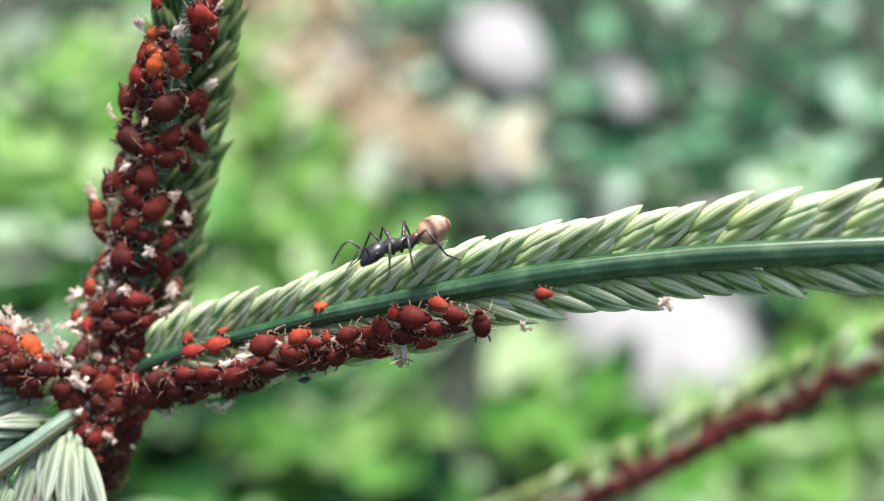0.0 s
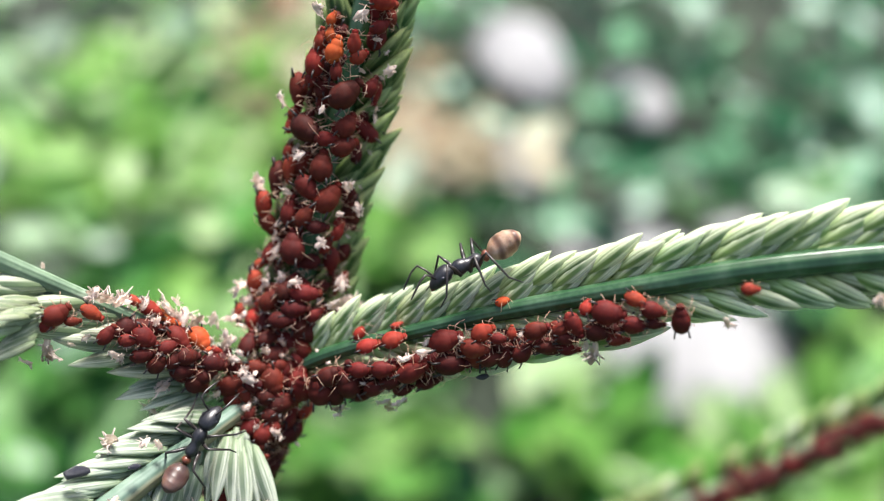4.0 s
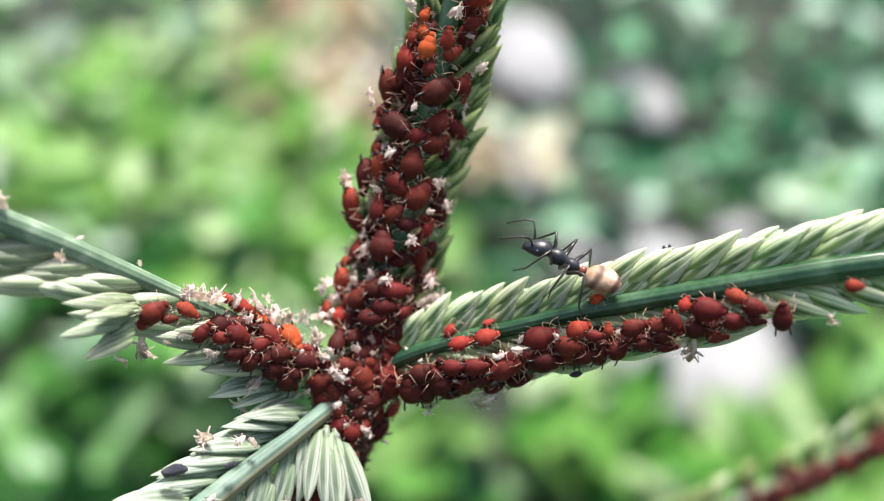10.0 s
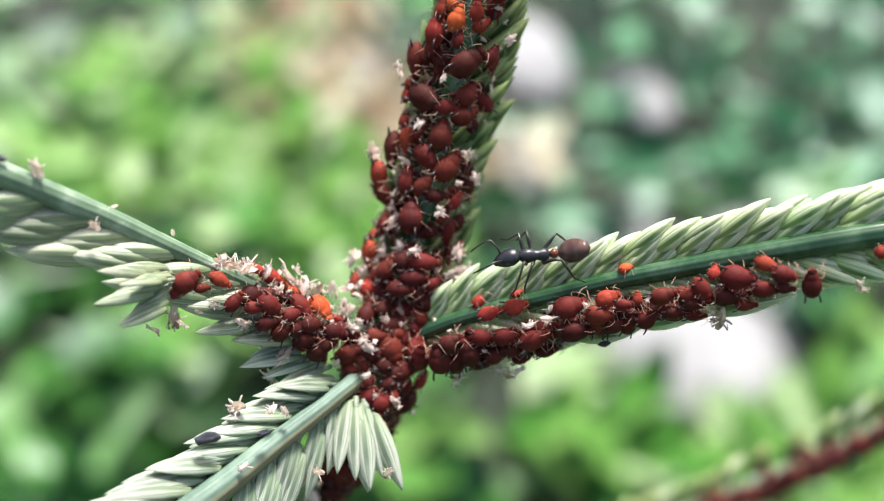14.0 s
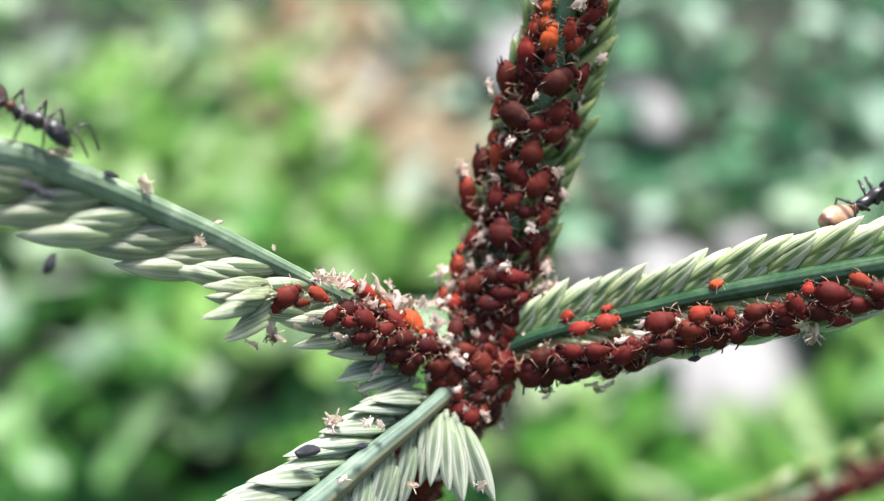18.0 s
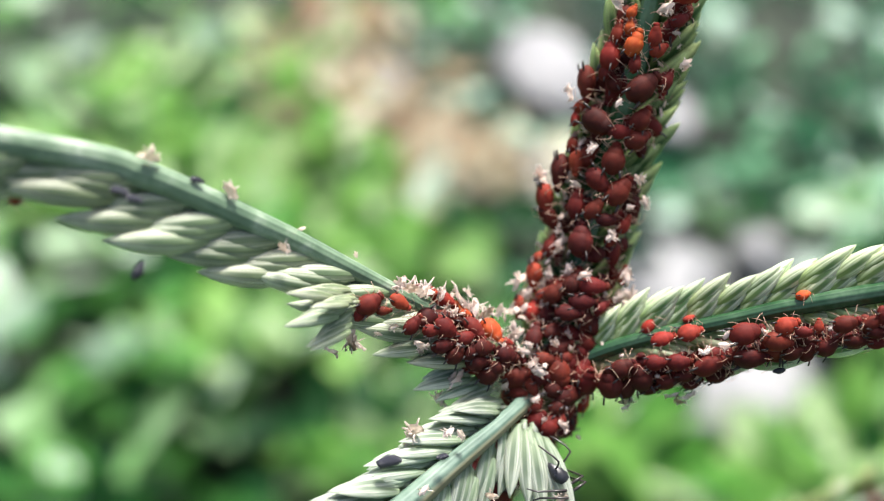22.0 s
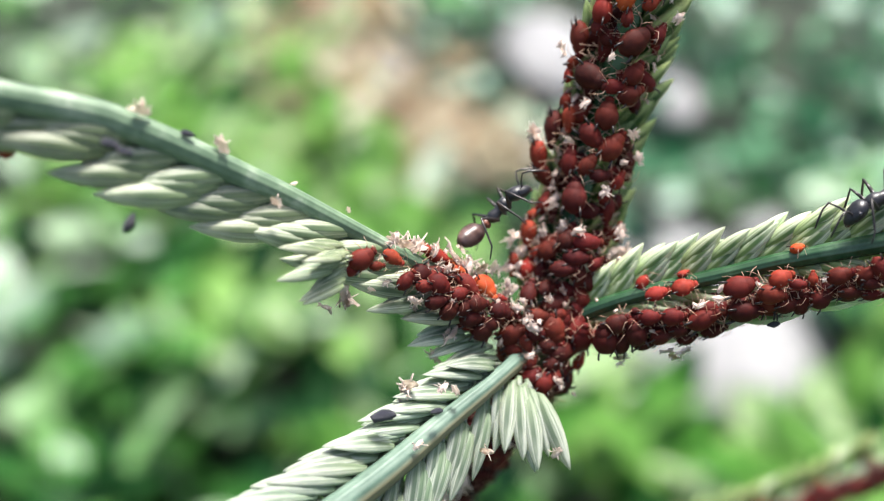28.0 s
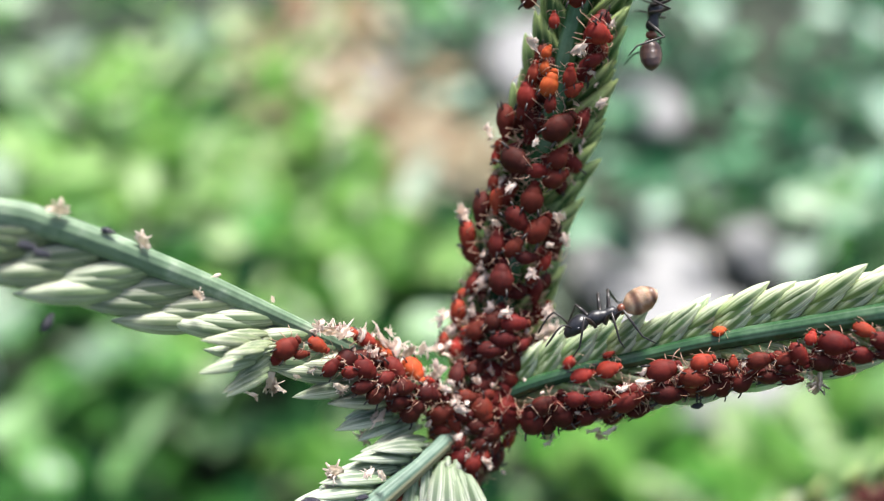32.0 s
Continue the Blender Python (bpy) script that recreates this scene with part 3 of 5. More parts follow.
def spikelet_mesh(seed, count, length, fan, slim=0.118, reach=0.78, material=HUSK, thick=0.5, spread=1.15):
    """A flat spikelet: husks in two ranks along x, each grown onto the thin stalk that runs through it."""
    r = random.Random(seed)
    bm = bmesh.new()
    spots = [(0.02 + (0.97 - reach) * i / (count - 1)) * length for i in range(count)]
    tube(bm, [(x, 0, 0) for x in spots], [0.035 * length] * count, 4)
    bm.verts.ensure_lookup_table()
    joints = [bm.verts[4 * i + (1 if i % 2 else 3)] for i in range(count)]
    for i in range(count):
        u = i / (count - 1)
        size = length * (reach - 0.05 * u) * r.uniform(0.84, 1.07)
        turn = fan * (0.5 - u) + r.uniform(-2, 2)
        m = Matrix.Translation((spots[i], (u - 0.5) * slim * (count - 1) * spread * length, 0.05 * length * u)) @ pose(0, 0, 0, 14 + r.uniform(-8, 8), -3, turn)
        ring = lemma(bm, m, size, size * slim / reach * r.uniform(0.9, 1.1), thick, 0.04 * size)
        bmesh.ops.pointmerge(bm, verts=ring + [joints[i]], merge_co=joints[i].co)
    for v in bm.verts:
        v.co *= MM
    return finish(bm, "spikelet", material)


SPIKELETS = [spikelet_mesh(s, c, 1.0, f, 0.145, 0.80, LIT_LIME_HUSK, 0.4, 0.55) for s, c, f in ((1, 2, 5), (2, 2, 4), (3, 3, 7), (4, 2, 5), (5, 3, 5))]
PLUMP = [spikelet_mesh(s, c, 1.0, f, 0.112, 0.76, PLUMP_HUSK, 0.6, 0.62) for s, c, f in ((11, 3, 9), (12, 3, 6), (13, 4, 9))]
TUFTS = [spikelet_mesh(s, 3, 1.0, f, 0.13, 0.84, HUSK, 0.5, 0.45) for s, f in ((21, -16), (22, -13))]
SLENDER = [spikelet_mesh(s, c, 1.0, f, 0.108, 0.82, HUSK, 0.45, 0.8) for s, c, f in ((41, 3, 7), (42, 2, 5), (43, 3, 8))]
GREENISH = [spikelet_mesh(s, c, 1.0, f, 0.122, 0.80, GREEN_HUSK, 0.55, 0.7) for s, c, f in ((31, 3, 8), (32, 4, 7), (33, 3, 9))]


def axes_matrix(p, x, up):
    """A pose (in grass-head space, millimetres) with x along x and z near up."""
    x = Vector(x).normalized()
    z = Vector(up)
    z = (z - x * z.dot(x)).normalized()
    y = z.cross(x)
    m = Matrix((x, y, z)).transposed().to_4x4()
    m.translation = mm(p)
    return m


def spike(parent, axis, radii, rows, steps=6, start=1.2, seed=1, label="", kinds=SPIKELETS, skin=RACHIS):
    """A seed spike: its ribbed stalk, and rows of spikelets. A row: sideways angle (0 is across the view, 90 towards the viewer),
    lean from the stalk, gap, first length, last length, shift of the first."""
    r = random.Random(seed)
    line = smooth_line(axis, steps)
    n = len(line)
    rad = [np.interp(i / (n - 1), np.linspace(0, 1, len(radii)), radii) for i in range(n)]
    bm = bmesh.new()
    tube(bm, [mm(p) for p in line], [q * MM for q in rad], 18, 0.8, 6, 0.02)
    stalk = part("seed_spike", bm, skin, parent, label)
    total = sum((b - a).length for a, b in zip(line[:-1], line[1:]))
    for around, lean, gap, l0, l1, shift in rows:
        s, i, done = start + shift, 0, 0.0
        while s < total - 0.5:
            while i < n - 2 and done + (line[i + 1] - line[i]).length < s:
                done += (line[i + 1] - line[i]).length
                i += 1
            t = (line[i + 1] - line[i]).normalized()
            p = line[i] + t * (s - done)
            across = t.cross(Vector((0, 1, 0))).normalized()
            to_eye = across.cross(t).normalized()
            if to_eye.y > 0:
                to_eye = -to_eye
            a = radians(around + r.uniform(-7, 7))
            out = across * math.cos(a) + to_eye * math.sin(a)
            u = s / total
            th = radians(lean + r.uniform(-4, 4))
            d = t * math.cos(th) + out * math.sin(th)
            length = l0 + (l1 - l0) * u + r.uniform(-0.15, 0.15)
            up = to_eye * math.cos(a) ** 2 + across * (1 if math.cos(a) > 0 else -1) * 0.4 + to_eye * 0.3
            ob = new("spikelet", r.choice(kinds))
            ob.parent = stalk
            ob.matrix_basis = axes_matrix(p + out * rad[min(i, n - 1)] * 0.6 - to_eye * rad[min(i, n - 1)] * 0.75, d, up) @ Matrix.Scale(length, 4)
            s += gap * (0.8 + 0.5 * u) * r.uniform(0.92, 1.08)
    return stalk


grass = group_root("goosegrass", BASE @ Matrix.Identity(4), "flowering goosegrass, pale green seed spikes crowded with red aphids", "grass")

# right spike: comes towards the viewer, shade-painted stalk below a row of pale husks
RIGHT_STALK = [(-14.6, 44.6, -6), (-12.78, 43.83, -4.89), (-10.63, 42.94, -4.03), (-7.47, 41.8, -3.14), (-5.02, 40.84, -2.46), (-0.12, 38.59, -1.33), (3.95, 37.19, -0.54), (7.9, 36.3, -0.04), (10.8, 35.4, 0.22), (17.1, 33.2, 0.56), (24.1, 30.6, 0.46)]
spike(grass, RIGHT_STALK, (0.5, 0.34, 0.32, 0.33, 0.37, 0.45, 0.48, 0.5, 0.52, 0.5, 0.42),
      ((-6, 26, 1.2, 2.8, 5.2, 0.0), (-18, 26, 1.3, 2.6, 5.0, 0.6), (-40, 25, 1.35, 2.7, 3.7, 0.3), (190, 27, 1.3, 3.4, 4.0, 0.0), (208, 24, 1.4, 3.4, 4.0, 0.7)), seed=3, skin=SHADED_RACHIS)
# left spike: comes towards the viewer, husks hang below the stalk
LEFT_STALK = [(-14.6, 44.8, -5.7), (-15.8, 44.4, -4.8), (-17.74, 43.5, -3.79), (-19.4, 42.8, -3.05), (-21.05, 42.0, -2.22), (-23.0, 41.1, -1.22), (-24.9, 40.3, -0.25), (-26.7, 39.5, 0.57), (-28.5, 38.7, 1.37), (-30.2, 37.9, 2.04), (-31.8, 37.2, 2.5), (-38, 34, 3.4)]
spike(grass, LEFT_STALK, (0.5, 0.32, 0.27, 0.28, 0.31, 0.37, 0.42, 0.47, 0.5, 0.52, 0.53, 0.5),
      ((2, 20, 1.75, 5.0, 6.2, 0.2), (-22, 15, 1.9, 4.4, 5.2, 1.2)), seed=5, kinds=PLUMP)
# lower spike: comes towards the viewer, husks on both sides of a broad stalk
LOWER_STALK = [(-15.2, 44.0, -6.6), (-16.2, 43.0, -7.25), (-17.2, 42.4, -7.96), (-18.8, 41.5, -9.05), (-20.8, 40.4, -10.5), (-22.6, 39.4, -11.65), (-24.0, 38.6, -12.5), (-27.5, 36.4, -14.8), (-31, 34, -17.5)]
spike(grass, LOWER_STALK, (0.4, 0.36, 0.4, 0.47, 0.55, 0.6, 0.65, 0.65, 0.5),
      ((-8, 38, 1.3, 3.4, 6.6, 0.4), (188, 31, 0.72, 3.5, 6.2, 0.0), (-28, 32, 1.35, 3.2, 6.0, 1.0), (212, 27, 0.8, 3.3, 5.6, 0.4)), seed=8, kinds=SLENDER, skin=TAN_RACHIS)
for p, d, up, size, k in (((-22.6, 40.7, -2.3), (-1, -0.42, 0.05), (0.1, -1, 0.4), 3.1, 0), ((-22.5, 40.5, -2.7), (-1, -0.42, -0.22), (0, -1, 0.2), 3.3, 1), ((-22.3, 40.6, -3.0), (-0.9, -0.45, -0.5), (0, -1, 0), 3.0, 2), ((-22.4, 40.2, -2.5), (-0.9, -0.6, -0.08), (0, -0.9, 0.5), 2.5, 1)):
    ob = tagged(new("spikelet", PLUMP[k]), "splayed cream spikelet with yellowish husks")
    ob.parent = grass
    ob.matrix_basis = axes_matrix(p, d, up) @ Matrix.Scale(size, 4)
# husks below the foot of the left spike and along the underside of the right one
for p, d, size, kind, k in (((-17.0, 43.6, -4.9), (-1, -0.36, -0.02), 4.2, PLUMP, 0), ((-17.3, 43.8, -5.5), (-1, -0.42, -0.18), 3.6, SLENDER, 0), ((-17.0, 43.9, -5.9), (-1, -0.5, -0.3), 3.0, SLENDER, 1), ((-18.9, 43.0, -4.3), (-1, -0.4, -0.1), 3.6, PLUMP, 1),
                            ((-16.6, 44.0, -6.3), (-1, -0.6, -0.28), 3.2, SLENDER, 2),
                            ((-11.9, 44.2, -5.85), (1, -0.28, -0.02), 3.9, SPIKELETS, 0), ((-9.3, 43.4, -5.5), (1, -0.3, 0.14), 3.8, SPIKELETS, 1), ((-6.8, 42.4, -4.9), (1, -0.32, 0.16), 3.8, SPIKELETS, 3), ((-4.4, 41.5, -4.3), (1, -0.34, 0.18), 3.8, SPIKELETS, 0), ((-2.0, 40.6, -3.65), (1, -0.34, 0.16), 3.8, SPIKELETS, 1)):
    ob = new("spikelet", kind[k])
    ob.parent = grass
    ob.matrix_basis = axes_matrix(p, d, (0, -1, 0.3)) @ Matrix.Scale(size, 4)
# upright spike, hidden under aphids
UP_STALK = [(-14.3, 45.4, -6.4), (-13.7, 45.4, -4.2), (-13.1, 45.49, -1.5), (-12.3, 45.22, 2), (-11.3, 44.31, 6.2), (-10.4, 43.38, 10.4), (-9.4, 42.4, 15), (-8.2, 41.7, 20), (-7, 41.1, 25)]
spike(grass, UP_STALK, (0.8, 0.7, 0.6, 0.55, 0.55, 0.5, 0.5, 0.45, 0.3),
      ((178, 33, 1.1, 4.1, 4.4, 0.3), (160, 28, 1.15, 3.8, 4.2, 0.7), (196, 30, 1.15, 4.0, 4.3, 0.5), (4, 24, 1.1, 3.4, 3.6, 0.0), (-24, 20, 1.3, 3.3, 3.5, 0.6)), seed=11, kinds=GREENISH, skin=SHADED_RACHIS)

# stem and the node where the spikes meet
STEM_LINE = [(-14.5, 45.2, -5.2), (-14.7, 45.7, -7.0), (-14.95, 46.5, -8.8), (-16.2, 48.0, -10.9), (-17.5, 49.2, -12.9), (-19.0, 51.0, -16.0)]
foot = UNBASE @ Vector((-0.05, 0.11, 0.0))
low = Vector(STEM_LINE[-1])
STEM_LINE += [tuple(low + (foot / MM - low) * q + Vector((-6, 4, 0)) * math.sin(math.pi * q)) for q in (0.15, 0.35, 0.6, 0.8, 1.0)]
bm = bmesh.new()
stem_pts = smooth_line(STEM_LINE, 6)
tube(bm, [mm(p) for p in stem_pts], [0.6 * MM] * 30 + [0.9 * MM] * (len(stem_pts) - 30), 16, 1, 8, 0.05)
part("culm", bm, CULM, grass, "green stem below the seed spikes")
bm = bmesh.new()
bmesh.ops.create_icosphere(bm, subdivisions=4, radius=1.0)
for v in bm.verts:
    w = noise.noise(v.co * 2.3) * 0.28 + noise.noise(v.co * 6) * 0.08
    v.co = Vector((v.co.x * 1.25, v.co.y * 0.95, v.co.z * 1.5)) * (1 + w)
    v.co = mm(v.co + Vector((-14.6, 45.0, -6.2)))
part("node", bm, NODE, grass, "pale yellow-green swollen node")
# the short tuft of husks hanging from the node
for (p, d, size), me in zip((((-15.6, 43.3, -7.4), (-0.04, -0.42, -1), 4.4), ((-15.3, 43.2, -7.5), (0.26, -0.36, -1), 4.2)), TUFTS):
    ob = tagged(new("husk_tuft", me), "fan of pale husks hanging below the node")
    ob.parent = grass
    ob.matrix_basis = axes_matrix(p, d, (0.1, -1, 0)) @ Matrix.Scale(size, 4)

# a pale floret low on the stem
for p, d, size, k in (((-18.2, 48.3, -15.1), (1, -0.15, -0.12), 5.2, 0), ((-18.6, 48.2, -15.6), (1, -0.2, -0.45), 4.6, 1)):
    ob = tagged(new("spikelet", PLUMP[k]), "pale floret low on the stem")
    ob.parent = grass
    ob.matrix_basis = axes_matrix(p, d, (0, -1, 0.3)) @ Matrix.Scale(size, 4)

# the second grass head, farther back
second = group_root("goosegrass", BASE @ Matrix.Identity(4), "farther goosegrass spike on a thin stem, its shade put into dark aphid tones", "grass")
SECOND_AXIS = [(-5.3, 75.5, -27.6), (-0.4, 74.0, -24.2), (4.9, 73.2, -22.2), (9.6, 72.6, -20.2), (14.3, 72.0, -18.0), (17.5, 71.4, -16.5), (21.1, 70.6, -14.5), (25.4, 69.6, -12.2), (32.4, 68.0, -8.4), (40.7, 66.0, -4.2)]
spike(second, SECOND_AXIS, (0.5, 0.45, 0.45, 0.45, 0.4, 0.4, 0.4, 0.4, 0.35, 0.2),
      ((-5, 32, 2.4, 3.6, 3.8, 0.0), (-35, 30, 2.6, 3.4, 3.6, 0.5), (190, 30, 2.2, 3.4, 3.4, 0.3)), seed=15, kinds=GREENISH + SPIKELETS[:1])
foot = UNBASE @ Vector((-0.04, 0.16, 0.0)) / MM
low = Vector(SECOND_AXIS[0])
bm = bmesh.new()
tube(bm, [mm(p) for p in smooth_line([SECOND_AXIS[1], SECOND_AXIS[0]] + [tuple(low + (foot - low) * q + Vector((-5, 3, 0)) * math.sin(math.pi * q)) for q in (0.2, 0.5, 0.8, 1.0)], 6)], [0.7 * MM] * 31, 14, 1, 8, 0.05)
part("culm", bm, CULM, second)


# ---- aphids ----
def aphid_parts(root, tone, style):
    """An aphid one unit long, head along x, back along z: pear-shaped abdomen, head, legs, feelers and two tubes at the rear."""
    r = random.Random(style * 7 + tone)
    body = APHID_MATS[tone]
    fat = (0.315, 0.34, 0.285)[style]
    bm = bmesh.new()
    lathe(bm, ((-0.50, 0), (-0.485, fat * 0.16), (-0.45, fat * 0.42), (-0.39, fat * 0.68), (-0.30, fat * 0.88), (-0.18, fat * 0.99), (-0.06, fat), (0.05, fat * 0.92), (0.13, fat * 0.78), (0.16, fat * 0.72), (0.19, fat * 0.73), (0.27, fat * 0.60), (0.33, fat * 0.46), (0.37, fat * 0.26), (0.38, 0)), 18, pose(0, 0, 0), 0.84)
    for v in bm.verts:
        v.co *= 1 + 0.035 * noise.noise(v.co * 4.5 + Vector((style * 3.1, tone, 0))) + (0.012 * math.sin(v.co.x * 48) if v.co.z > 0 else 0)
    part("abdomen", bm, body, root)
    bm = bmesh.new()
    lathe(bm, ((0.31, 0), (0.33, 0.11), (0.38, 0.145), (0.44, 0.13), (0.485, 0.075), (0.5, 0)), 12, pose(0, 0, -0.01), 0.8)
    part("head", bm, body, root)
    for s in (1, -1):
        bm = bmesh.new()
        lift = r.uniform(0.05, 0.2)
        tube(bm, [(0.46, s * 0.06, 0.03), (0.5, s * 0.14, 0.10 + lift * 0.4), (0.38, s * 0.24, 0.14 + lift), (0.22, s * 0.31, 0.17 + lift)], [0.010, 0.010, 0.008, 0.005], 4)
        part("antenna", bm, APHID_LIMB, root)
        bm = bmesh.new()
        tube(bm, [(-0.30, s * fat * 0.6, fat * 0.38), (-0.42, s * fat * 0.72, fat * 0.55), (-0.54, s * fat * 0.78, fat * 0.62)], [0.036, 0.030, 0.028], 6)
        part("cornicle", bm, CORNICLE, root, "black tube at the rear")
        for k, (x, reach, back) in enumerate(((0.26, 0.44, 0.22), (0.14, 0.50, 0.0), (0.0, 0.52, -0.36))):
            reach, back = reach * r.uniform(0.58, 0.78), back + r.uniform(-0.08, 0.08)
            bm = bmesh.new()
            tube(bm, [(x, s * fat * 0.55, -0.1), (x + back * 0.45, s * (fat * 0.5 + reach * 0.42), 0.05), (x + back * 0.8, s * (fat * 0.45 + reach * 0.75), -0.16), (x + back, s * (fat * 0.45 + reach * 0.85), -0.34), (x + back * 1.15, s * (fat * 0.45 + reach * 0.92), -0.36)], [0.016, 0.014, 0.011, 0.009, 0.007], 4)
            part("leg", bm, APHID_LIMB, root)


APHID_LABELS = ("dark maroon wingless aphid sucking on the grass spike", "brownish-red wingless aphid on the grass spike",
                "red wingless aphid on the grass spike", "bright orange young aphid on the grass spike")
aphid_kinds = {}


def aphid(m, tone, style):
    key = (tone, style)
    if key not in aphid_kinds:
        ob = group_root("aphid", m, APHID_LABELS[tone], "aphid", "aphids on the grass spikes")
        aphid_parts(ob, tone, style)
        aphid_kinds[key] = ob
        ob.matrix_world = m
        return ob
    ob = copy_thing(aphid_kinds[key], Matrix.Identity(4))
    ob.matrix_basis = m
    return ob


def aphid_pose(p, axis, size, heading):
    """Sets an aphid on a spike: its back away from the axis, its head along the heading."""
    p = Vector(p)
    size = min(size, 1.5) if p.y < 60 else size
    q, t = nearest_on(p, axis)
    up = (p - q).normalized()
    if up.y > 0.3:
        up = (up + Vector((0, -0.5, 0))).normalized()
    h = Vector((math.cos(radians(heading)), 0, math.sin(radians(heading))))
    h = h - up * h.dot(up) * 0.85
    return BASE @ axes_matrix(p - up * 0.06, h, up) @ Matrix.Scale(size * 1.13 * MM, 4)


def aphid_at(p, axis, size, heading, tone):
    kind = 0 if tone < 0.22 else 1 if tone < 0.46 else 2 if tone < 0.8 else 3
    return aphid(aphid_pose(p, axis, size, heading), kind, rng.randrange(3))


for axis, places in APHID_PLACES:
    for x, y, z, size, heading, tone in places:
        aphid_at((x, y, z), axis, size, heading, tone)
aphid_at((-31.6, 38.35, 0.5), LEFT_AXIS, 1.0, 20, 0.5)
aphid_at((-34.2, 37.40, 1.15), LEFT_AXIS, 0.8, 0, 0.6)

# aphids half hidden under the others, down the stem and on the farther spike
RIGHT_LOW = [(x, y + 0.2, z - 0.75) for x, y, z in RIGHT_AXIS[1:5]]
FILL = ((UP_AXIS, 0.0, 0.85, 1.35, 60, 1.1), (RIGHT_AXIS, 0.04, 0.60, 1.0, 64, 1.1), (RIGHT_LOW, 0.0, 1.0, 0.6, 44, 1.0), (LEFT_AXIS, 0.04, 0.5, 0.9, 22, 1.1), (NODE_AXIS, 0.0, 1.0, 1.35, 26, 1.15),
        (STEM_LINE[1:6], 0.0, 1.0, 1.15, 120, 1.15), (SECOND_AXIS, 0.06, 0.95, 1.2, 130, 1.5))
crowd = []
for axis, s0, s1, radius, count, size in FILL:
    pts = [Vector(a) for a in axis]
    for k in range(count):
        s = (s0 + (s1 - s0) * (k + rng.random()) / count) * (len(pts) - 1)
        i = min(int(s), len(pts) - 2)
        c = pts[i].lerp(pts[i + 1], s - i)
        t = (pts[i + 1] - pts[i]).normalized()
        across = t.cross(Vector((0, 1, 0))).normalized()
        if axis is RIGHT_AXIS or axis is RIGHT_LOW or axis is SECOND_AXIS:
            a = rng.uniform(-70, 70)
        else:
            a = rng.uniform(-30, 210)
        out = across * math.cos(radians(a)) + Vector((0, -1, 0)) * math.sin(radians(a))
        if axis is RIGHT_AXIS and out.z > 0.2:
            out.z = -out.z
        if axis is SECOND_AXIS:
            out = Vector((0.25, -1, rng.uniform(-1.5, 0.7))).normalized()
        spot = (c + out * radius * (rng.uniform(0.9, 1.06) if k % 5 <= 2 or axis is SECOND_AXIS else rng.uniform(0.68, 0.85)), [tuple(q) for q in pts], size * rng.uniform(0.7, 1.25), rng.uniform(0, 360))
        if axis is SECOND_AXIS or axis not in (UP_AXIS, RIGHT_AXIS, LEFT_AXIS, NODE_AXIS) or k % 5 > 2:
            # hidden and far aphids take the darkest tones, shade put into their colour
            crowd.append((aphid_pose(*spot), rng.choice((0, 0, 0, 1, 1))))
        else:
            aphid_at(*spot, rng.choice((0.1, 0.1, 0.3, 0.3, 0.3)))

# the rest of the crowd, too deep or too far to tell apart
verts, faces, tints = [], [], []
for m, tone in crowd:
    for ob in aphid_kinds[(tone, 0)].children:
        base = len(verts)
        verts += [tuple(m @ v.co) for v in ob.data.vertices]
        faces += [tuple(base + i for i in f.vertices) for f in ob.data.polygons]
        tints += [tone if ob.data.materials[0] is APHID_MATS[tone] else 4 if ob.data.materials[0] is APHID_LIMB else 5] * len(ob.data.polygons)
me = bpy.data.meshes.new("aphid_crowd")
me.from_pydata(verts, [], faces)
for skin in (*APHID_MATS, APHID_LIMB, CORNICLE):
    me.materials.append(skin)
for f, tint in zip(me.polygons, tints):
    f.material_index, f.use_smooth = tint, True
tagged(new("aphid_crowd", me), "dense crowd of brownish-red aphids covering the stems", "aphids", kind="stuff")


# ---- shed skins: crumpled white husks with stiff little legs ----
def skin_mesh(seed):
    r = random.Random(seed)
    bm = bmesh.new()
    cols = []
    for i in range(7):
        u = i / 6
        row = []
        for k in range(6):
            w = (k / 5 - 0.5) * 2
            half = 0.17 * math.sin(math.pi * (0.1 + 0.8 * u)) + 0.02
            row.append(bm.verts.new(Vector(((u - 0.5) * 0.8, w * half, 0.16 * (1 - w * w) * math.sin(math.pi * u) + r.uniform(-0.06, 0.06))) + Vector((r.uniform(-0.03, 0.03), r.uniform(-0.03, 0.03), 0))))
        cols.append(row)
    for i in range(6):
        for k in range(5):
            if r.random() > 0.04 or 1 <= i <= 4 and 1 <= k <= 3:
                bm.faces.new((cols[i][k], cols[i + 1][k], cols[i + 1][k + 1], cols[i][k + 1]))
    bmesh.ops.solidify(bm, geom=bm.faces[:], thickness=0.025)
    for k in range(6):
        a, l = r.uniform(0, 2 * math.pi), r.uniform(0.3, 0.85)
        p = Vector((math.cos(a) * 0.25, math.sin(a) * 0.15, 0.05))
        q = p + Vector((math.cos(a) * l, math.sin(a) * l, r.uniform(-0.1, 0.3))) * 0.6
        bm.verts.ensure_lookup_table()
        anchor = min(bm.verts[:42], key=lambda v: (v.co - p).length)
        count = len(bm.verts)
        tube(bm, [anchor.co.copy(), (p + q) / 2 + Vector((0, 0, 0.08)), q], [0.04, 0.03, 0.015], 4, cap=False)
        bm.verts.ensure_lookup_table()
        bmesh.ops.pointmerge(bm, verts=[anchor] + [bm.verts[count + j] for j in range(4)], merge_co=anchor.co)
    return finish(bm, "shed_skin", SKIN)


SKINS = [skin_mesh(s) for s in range(40, 46)]


